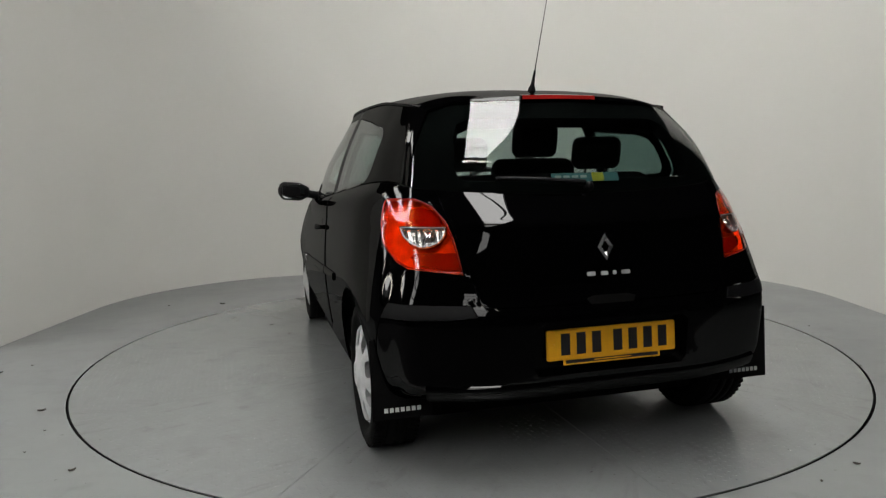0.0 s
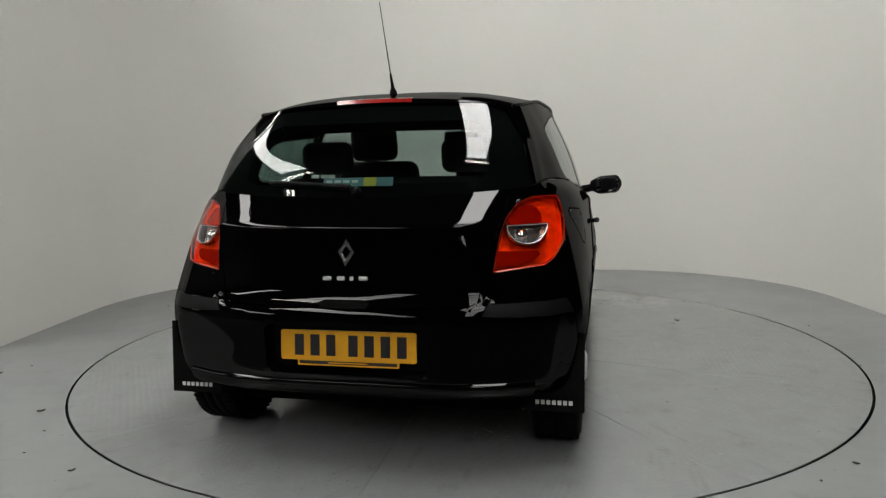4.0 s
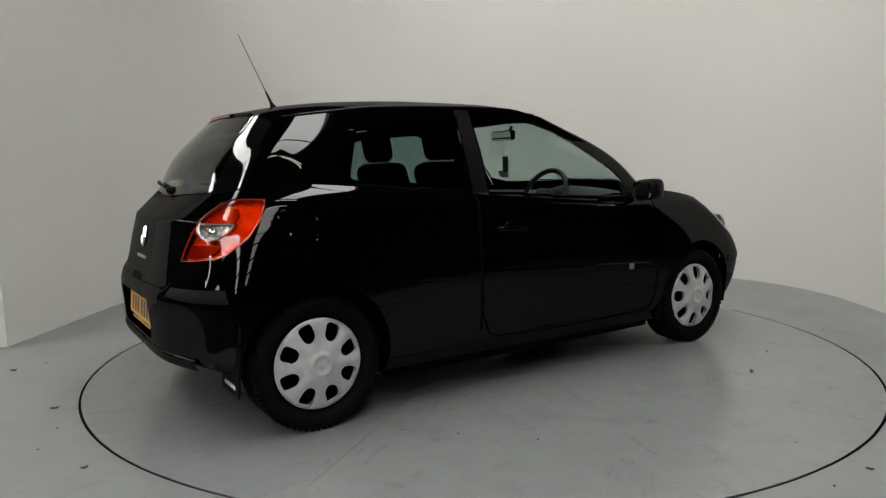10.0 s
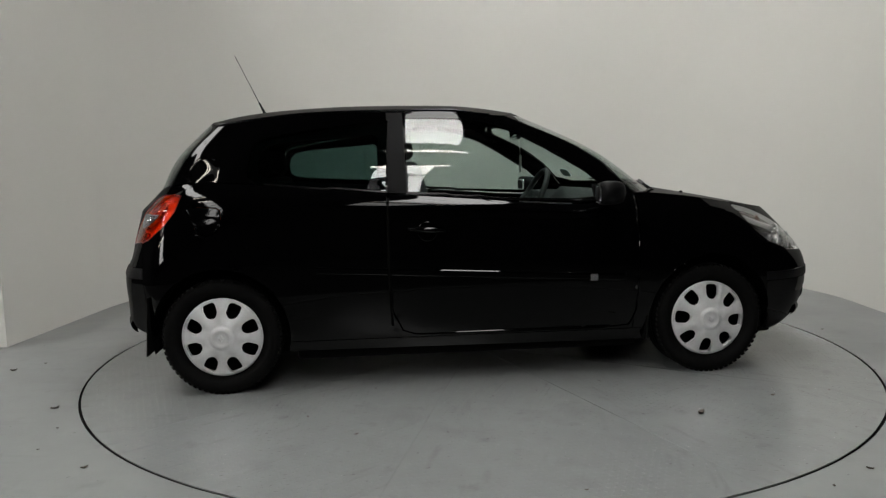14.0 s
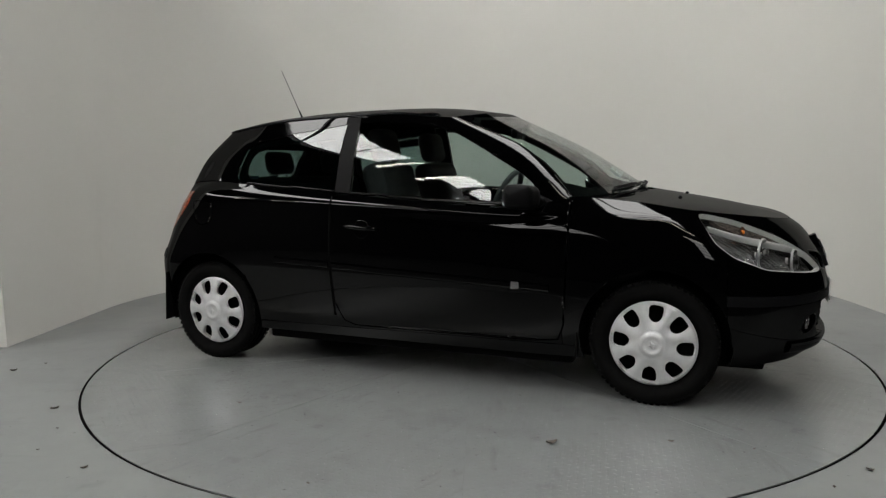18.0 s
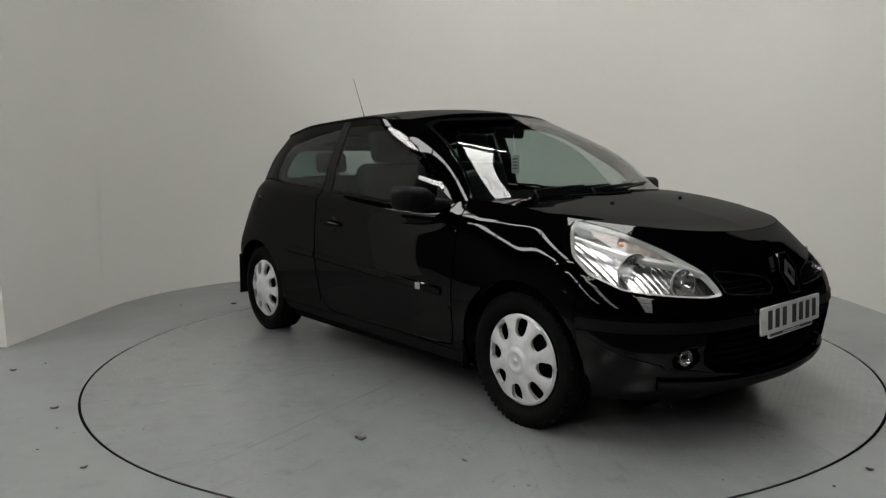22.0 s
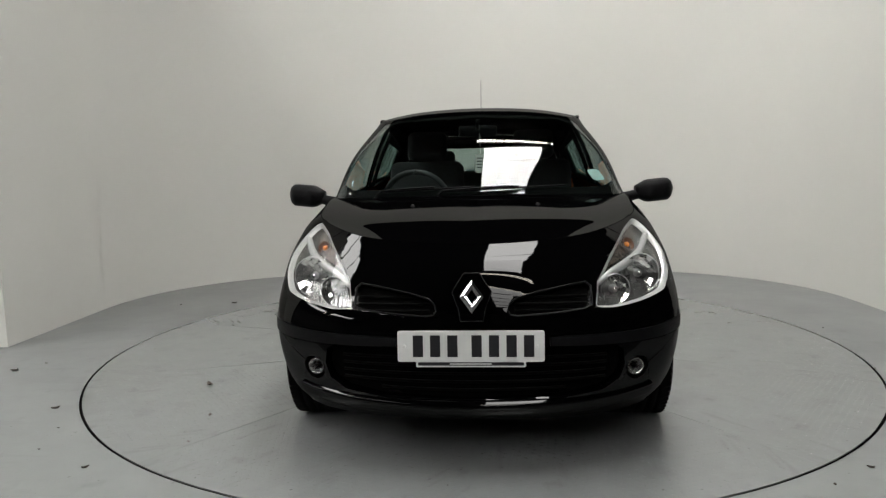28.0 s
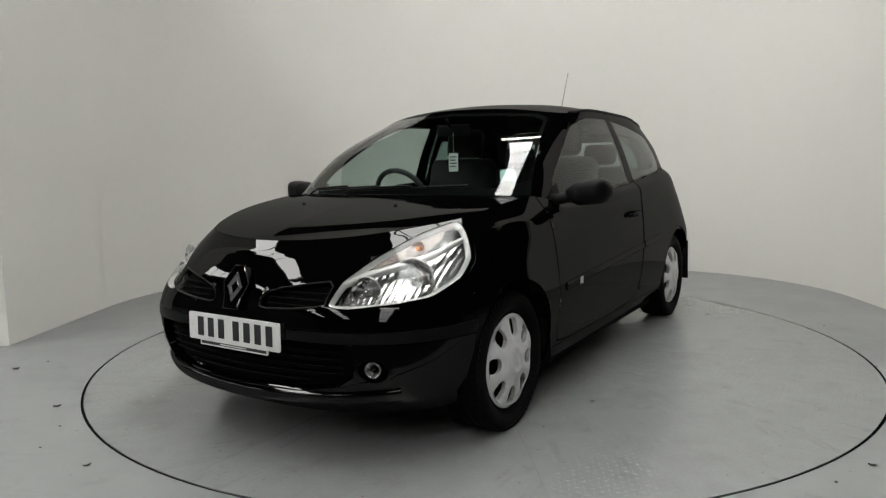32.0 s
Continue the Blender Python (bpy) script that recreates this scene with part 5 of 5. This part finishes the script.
def build_top_details():
    # aerial
    base = Vector((-1.136, 0, 1.462))
    tip = Vector((-1.306, 0, 1.823))
    d = (tip - base).normalized()
    bm = bmesh.new()
    tube_along(bm, [base - Vector((0, 0, .01)), base + d * .012, base + d * .03, base + d * .09, base + d * .095], [.020, .016, .008, .005, .003], 12)
    a = carpart("aerial", bm, TRIM, "thin black roof aerial")
    carpart("mast", tube_along(bmesh.new(), [base + d * .09, base + d * .2, tip], [.0024, .0020, .0016], 6), TRIM, parent=a)
    # high brake lamp in the spoiler edge
    bm = bmesh.new()
    pts = []
    for k in range(9):
        y = -.16 + .32 * k / 8
        pts.append(Vector((-1.413 + .05 * y * y, y, 1.411 - .10 * y * y)))
    rows = [[p + Vector((.02, 0, .010)), p + Vector((-.006, 0, .006)), p + Vector((-.010, 0, -.010)), p + Vector((.01, 0, -.014))] for p in pts]
    grid(bm, rows)
    bmesh.ops.recalc_face_normals(bm, faces=bm.faces)
    carpart("high_brake_lamp", bm, mat("dark_red_lens", (.28, .012, .010), .12, coat=1.0), "dark red high brake lamp")
    # cowl panel between bonnet and windscreen
    bm = bmesh.new()
    rows = []
    for k in range(21):
        y = -.70 + 1.40 * k / 20
        u = (y / .72) ** 2
        x0 = 1.215 - .33 * u
        rows.append([Vector((x0 + .03, y, .978 - .012 * u)), Vector((x0 - .045, y, .992 - .012 * u)), Vector((x0 - .10, y, 1.010 - .012 * u))])
    grid(bm, rows)
    bmesh.ops.recalc_face_normals(bm, faces=bm.faces)
    carpart("cowl", bm, TRIM, smooth=True)
    # wipers
    for y0, y1 in ((-.47, .0), (-.16, .46)):
        blade, arm = [], []
        for k in range(13):
            y = y0 + (y1 - y0) * k / 12
            q, qn = shoot(TREE_HOUSE, (3, max(abs(y), .002), 1.012 + .020 * k / 12), (-1, 0, 0))
            q = Vector((q.x, y, q.z))
            qn = Vector((qn.x, qn.y * (1 if y > 0 else -1), qn.z))
            blade.append(q + qn * .008)
            arm.append(q + qn * (.013 + .006 * math.sin(math.pi * k / 12)))
        w = carpart("wiper", tube_along(bmesh.new(), blade, .005, 6), TRIM, "black windscreen wiper")
        carpart("arm", tube_along(bmesh.new(), [arm[0] + Vector((.04, -.02, -.03))] + arm[:8], .005, 6), TRIM, parent=w)
        carpart("pivot", cyl(bmesh.new(), .013, .010, -.02, .006, 12, Matrix.Translation(arm[0] + Vector((.04, -.02, -.035)))), TRIM, parent=w)
    # rear wiper
    blade = []
    for k in range(11):
        y = .02 + .34 * k / 10
        q, qn = at_rear(y, 1.060 + .022 * k / 10, TREE_HOUSE)
        blade.append(q + qn * (.016 + .008 * math.sin(math.pi * k / 10)))
    w = carpart("rear_wiper", tube_along(bmesh.new(), blade, [.013, .012] + [.009] * 9, 8), TRIM, "black rear wiper")
    q, qn = at_rear(.0, 1.050, TREE_HOUSE)
    carpart("pivot", lathe(bmesh.new(), [(.0, .024), (.013, .021), (.018, .012), (.020, -.01)], 18, frame_at(q, qn)), TRIM, parent=w, smooth=True)
    # strip sticker low on the rear window
    bm = bmesh.new()
    rows = []
    for k in range(13):
        y = -.14 + .28 * k / 12
        row = []
        for z in (1.072, 1.104):
            q, qn = at_rear(y, z, TREE_HOUSE)
            row.append(q - qn * .005)
        rows.append(row)
    grid(bm, rows)
    st = carpart("window_sticker", bm, TEAL, "pale teal strip sticker inside the rear window")
    q, qn = at_rear(-.05, 1.088, TREE_HOUSE)
    carpart("yellow_square", slab(bmesh.new(), rounded(.05, .034, .004), .0005, .0012, frame_at(q - qn * .004, qn)), YELLOW, parent=st)
    for k in range(4):
        q, qn = at_rear(.115 - .035 * k, 1.090, TREE_HOUSE)
        carpart("bar", slab(bmesh.new(), rounded(.026, .010, .002), .0005, .0012, frame_at(q - qn * .004, qn)), PAPER, parent=st)
    # washer jets
    for y in (-.28, .28):
        q, qn = at_top(TREE_BONNET, 1.36, y)
        carpart("washer_jet", lathe(bmesh.new(), [(.0, .010), (.007, .008), (.011, .0)], 12, frame_at(q, qn, (1, 0, 0))), TRIM, smooth=True)


def cushion(w, d, h, r):
    bm = bmesh.new()
    box(bm, -w / 2, -d / 2, -h / 2, w / 2, d / 2, h / 2)
    bmesh.ops.bevel(bm, geom=list(bm.edges), offset=r, segments=4, affect="EDGES", profile=0.5)
    return bm


def turned(bm, m):
    bmesh.ops.transform(bm, matrix=m, verts=bm.verts)
    return bm


def build_inside():
    for y in (.36, -.36):
        seat = carpart("front_seat", turned(cushion(.50, .50, .16, .06), Matrix.Translation((.10, y, .56)) @ Matrix.Rotation(radians(-6), 4, "Y")), CLOTH, "dark cloth front seat with headrest", smooth=True)
        carpart("backrest", turned(cushion(.14, .50, .62, .06), Matrix.Translation((-.24, y, .87)) @ Matrix.Rotation(radians(-16), 4, "Y")), CLOTH, parent=seat, smooth=True)
        carpart("headrest", turned(cushion(.10, .27, .20, .048), Matrix.Translation((-.335, y, 1.275)) @ Matrix.Rotation(radians(-12), 4, "Y")), CLOTH, parent=seat, smooth=True)
        for dy in (-.06, .06):
            carpart("headrest_post", tube_along(bmesh.new(), [Vector((-.305, y + dy, 1.12)), Vector((-.33, y + dy, 1.22))], .006, 8), CHROME, parent=seat)
    bench = carpart("rear_seat", turned(cushion(.48, 1.20, .18, .06), Matrix.Translation((-.78, 0, .58))), CLOTH, "dark cloth rear bench with headrests", smooth=True)
    carpart("backrest", turned(cushion(.14, 1.20, .56, .05), Matrix.Translation((-1.05, 0, .82)) @ Matrix.Rotation(radians(-18), 4, "Y")), CLOTH, parent=bench, smooth=True)
    for y in (.33, -.33):
        carpart("headrest", turned(cushion(.09, .24, .15, .042), Matrix.Translation((-1.12, y, 1.185)) @ Matrix.Rotation(radians(-10), 4, "Y")), CLOTH, parent=bench, smooth=True)
        for dy in (-.05, .05):
            carpart("headrest_post", tube_along(bmesh.new(), [Vector((-1.10, y + dy, 1.06)), Vector((-1.115, y + dy, 1.15))], .006, 8), CHROME, parent=bench)
    carpart("parcel_shelf", turned(cushion(.36, 1.06, .03, .012), Matrix.Translation((-1.36, 0, .985))), DASHMAT)
    # dashboard with binnacle
    bm = bmesh.new()
    rows = []
    for j in range(25):
        y = -.66 + 1.32 * j / 24
        u = (y / .70) ** 2
        hump = .060 * math.exp(-((y + .36) / .17) ** 2)
        x1 = 1.16 - .28 * u
        rows.append([Vector((x1, y, .955)), Vector((x1 - .12, y, .962 + hump * .3)), Vector((.72, y, .965 + hump * .7)), Vector((.60, y, .955 + hump)), Vector((.55, y, .90 + hump)), Vector((.58, y, .74)), Vector((.62, y, .52))])
    grid(bm, rows)
    bmesh.ops.recalc_face_normals(bm, faces=bm.faces)
    carpart("dashboard", bm, DASHMAT, "dark plastic dashboard", smooth=True)
    # steering wheel, on the right
    m = Matrix.Translation((.42, -.36, .945)) @ Matrix.Rotation(radians(-64), 4, "Y")
    bm = bmesh.new()
    ring = [Vector((.182 * math.cos(2 * math.pi * k / 40), .182 * math.sin(2 * math.pi * k / 40), 0)) for k in range(41)]
    tube_along(bm, ring, .016, 10)
    bmesh.ops.remove_doubles(bm, verts=bm.verts, dist=1e-4)
    turned(bm, m)
    sw = carpart("steering_wheel", bm, DASHMAT, "black three-spoke steering wheel", smooth=True)
    carpart("hub", turned(cushion(.13, .14, .05, .022), m @ Matrix.Translation((-.01, 0, .0))), DASHMAT, parent=sw, smooth=True)
    for a in (90, -90, 180):
        carpart("spoke", turned(cushion(.17, .035, .018, .008), m @ Matrix.Rotation(radians(a), 4, "Z") @ Matrix.Translation((.10, 0, -.008))), DASHMAT, parent=sw, smooth=True)
    carpart("column", tube_along(bmesh.new(), [m @ Vector((0, 0, -.02)), m @ Vector((0, 0, -.26))], .04, 12), DASHMAT, parent=sw)
    # mirror with a hanging tag
    mir = carpart("rear_view_mirror", turned(cushion(.035, .22, .065, .016), Matrix.Translation((.40, 0, 1.335)) @ Matrix.Rotation(radians(8), 4, "Y")), TRIM, "black interior mirror", smooth=True)
    carpart("stem", tube_along(bmesh.new(), [Vector((.42, 0, 1.345)), Vector((.46, 0, 1.375)), Vector((.47, 0, 1.395))], .011, 8), TRIM, parent=mir)
    carpart("glass", slab(bmesh.new(), rounded(.20, .052, .014), .0, .002, frame_at(Vector((.381, 0, 1.333)), Vector((-1, 0, -.14)))), MIRRORGLASS, parent=mir)
    tag = carpart("hanging_tag", slab(bmesh.new(), rounded(.062, .105, .006), -.001, .001, frame_at(Vector((.43, .015, 1.150)), Vector((1, 0, 0)))), PAPER, "white paper tag hung from the mirror")
    carpart("string", tube_along(bmesh.new(), [Vector((.43, .015, 1.20)), Vector((.42, .01, 1.32))], .0012, 5), PAPER, parent=tag)
    for k in range(4):
        carpart("bar", slab(bmesh.new(), [(-.022, .028 - .018 * k), (.022 - .006 * (k % 2), .028 - .018 * k), (.022 - .006 * (k % 2), .034 - .018 * k), (-.022, .034 - .018 * k)], .0012, .0016, frame_at(Vector((.43, .015, 1.150)), Vector((1, 0, 0)))), INK, parent=tag)
    q, qn = shoot(TREE_HOUSE, (3, .605, 1.085), (-1, 0, 0))
    m = frame_at(q - qn * .006, qn)
    st = carpart("screen_sticker", slab(bmesh.new(), rounded(.075, .080, .018), -.001, .001, m), BLUEPAPER, "pale blue windscreen sticker")
    for k in range(3):
        carpart("bar", slab(bmesh.new(), [(-.024, .016 - .016 * k), (.024, .016 - .016 * k), (.024, .021 - .016 * k), (-.024, .021 - .016 * k)], .0012, .0016, m), PAPER, parent=st)


build_under()
build_plates()
build_badges()
build_side_details()
build_top_details()
build_inside()


# ---------------------------------------------------------------- litter on the floor and on the turntable
def leaf(size, seed):
    """A small curled dry leaf."""
    rnd = random.Random(seed)
    bm = bmesh.new()
    rows = []
    for i in range(7):
        u = i / 6
        w = size * .28 * math.sin(math.pi * min(1, u * 1.05)) ** .7 * (1 + .25 * rnd.uniform(-1, 1)) + .0006
        lift = size * .22 * (u - .5) ** 2 * 4 * rnd.uniform(.5, 1) + .0012
        rows.append([Vector((size * (u - .5), v * w, lift + abs(v) * size * .16)) for v in (-1, -.5, 0, .5, 1)])
    grid(bm, rows)
    r = bmesh.ops.solidify(bm, geom=list(bm.faces), thickness=.0008)
    low = min(v.co.z for v in bm.verts)
    for v in bm.verts:
        v.co.z -= low
    return bm


ON_DISC = []
for k, (x, y, size, turn) in enumerate(((.850, -1.392, .050, 40), (1.305, -1.205, .026, 10), (.70, 1.05, .022, 80), (-.71, -1.42, .020, 30), (.11, -2.06, .016, 0), (1.62, -1.17, .014, 60), (-.94, -1.17, .016, 120))):
    bm = leaf(size, 20 + k)
    bmesh.ops.transform(bm, matrix=Matrix.Translation((x, y, .0012)) @ Matrix.Rotation(radians(turn), 4, "Z"), verts=bm.verts)
    ON_DISC.append(thing("dry_leaf", bm, LEAF, "small curled brown dry leaf lying on the turntable", "leaf", "litter on the turntable", smooth=True))
for k, (x, y, size, turn) in enumerate(((-2.69, -.51, .035, 20), (-2.59, -.36, .016, 0), (-2.05, -1.16, .036, 30), (-1.88, -1.42, .013, 0), (-1.52, -1.84, .028, 40), (1.46, -1.85, .026, -30), (1.26, -1.99, .018, 70), (2.17, -.60, .018, 0), (-1.82, -1.66, .012, 10), (-2.06, 1.47, .045, 5), (-2.51, 1.43, .02, 40), (2.36, .35, .016, 20))):
    bm = leaf(size, 60 + k)
    bmesh.ops.transform(bm, matrix=Matrix.Translation((x, y, .0)) @ Matrix.Rotation(radians(turn), 4, "Z"), verts=bm.verts)
    thing("dry_leaf", bm, LEAF, "small dark scrap of dry leaf on the floor", "leaf", "litter on the floor", smooth=True)


def motions():
    for ob in (car, disc, *ON_DISC):
        walk(ob, [(t, pose(0, 0, 0, 0, 0, a)) for t, a in TURN])


motions()
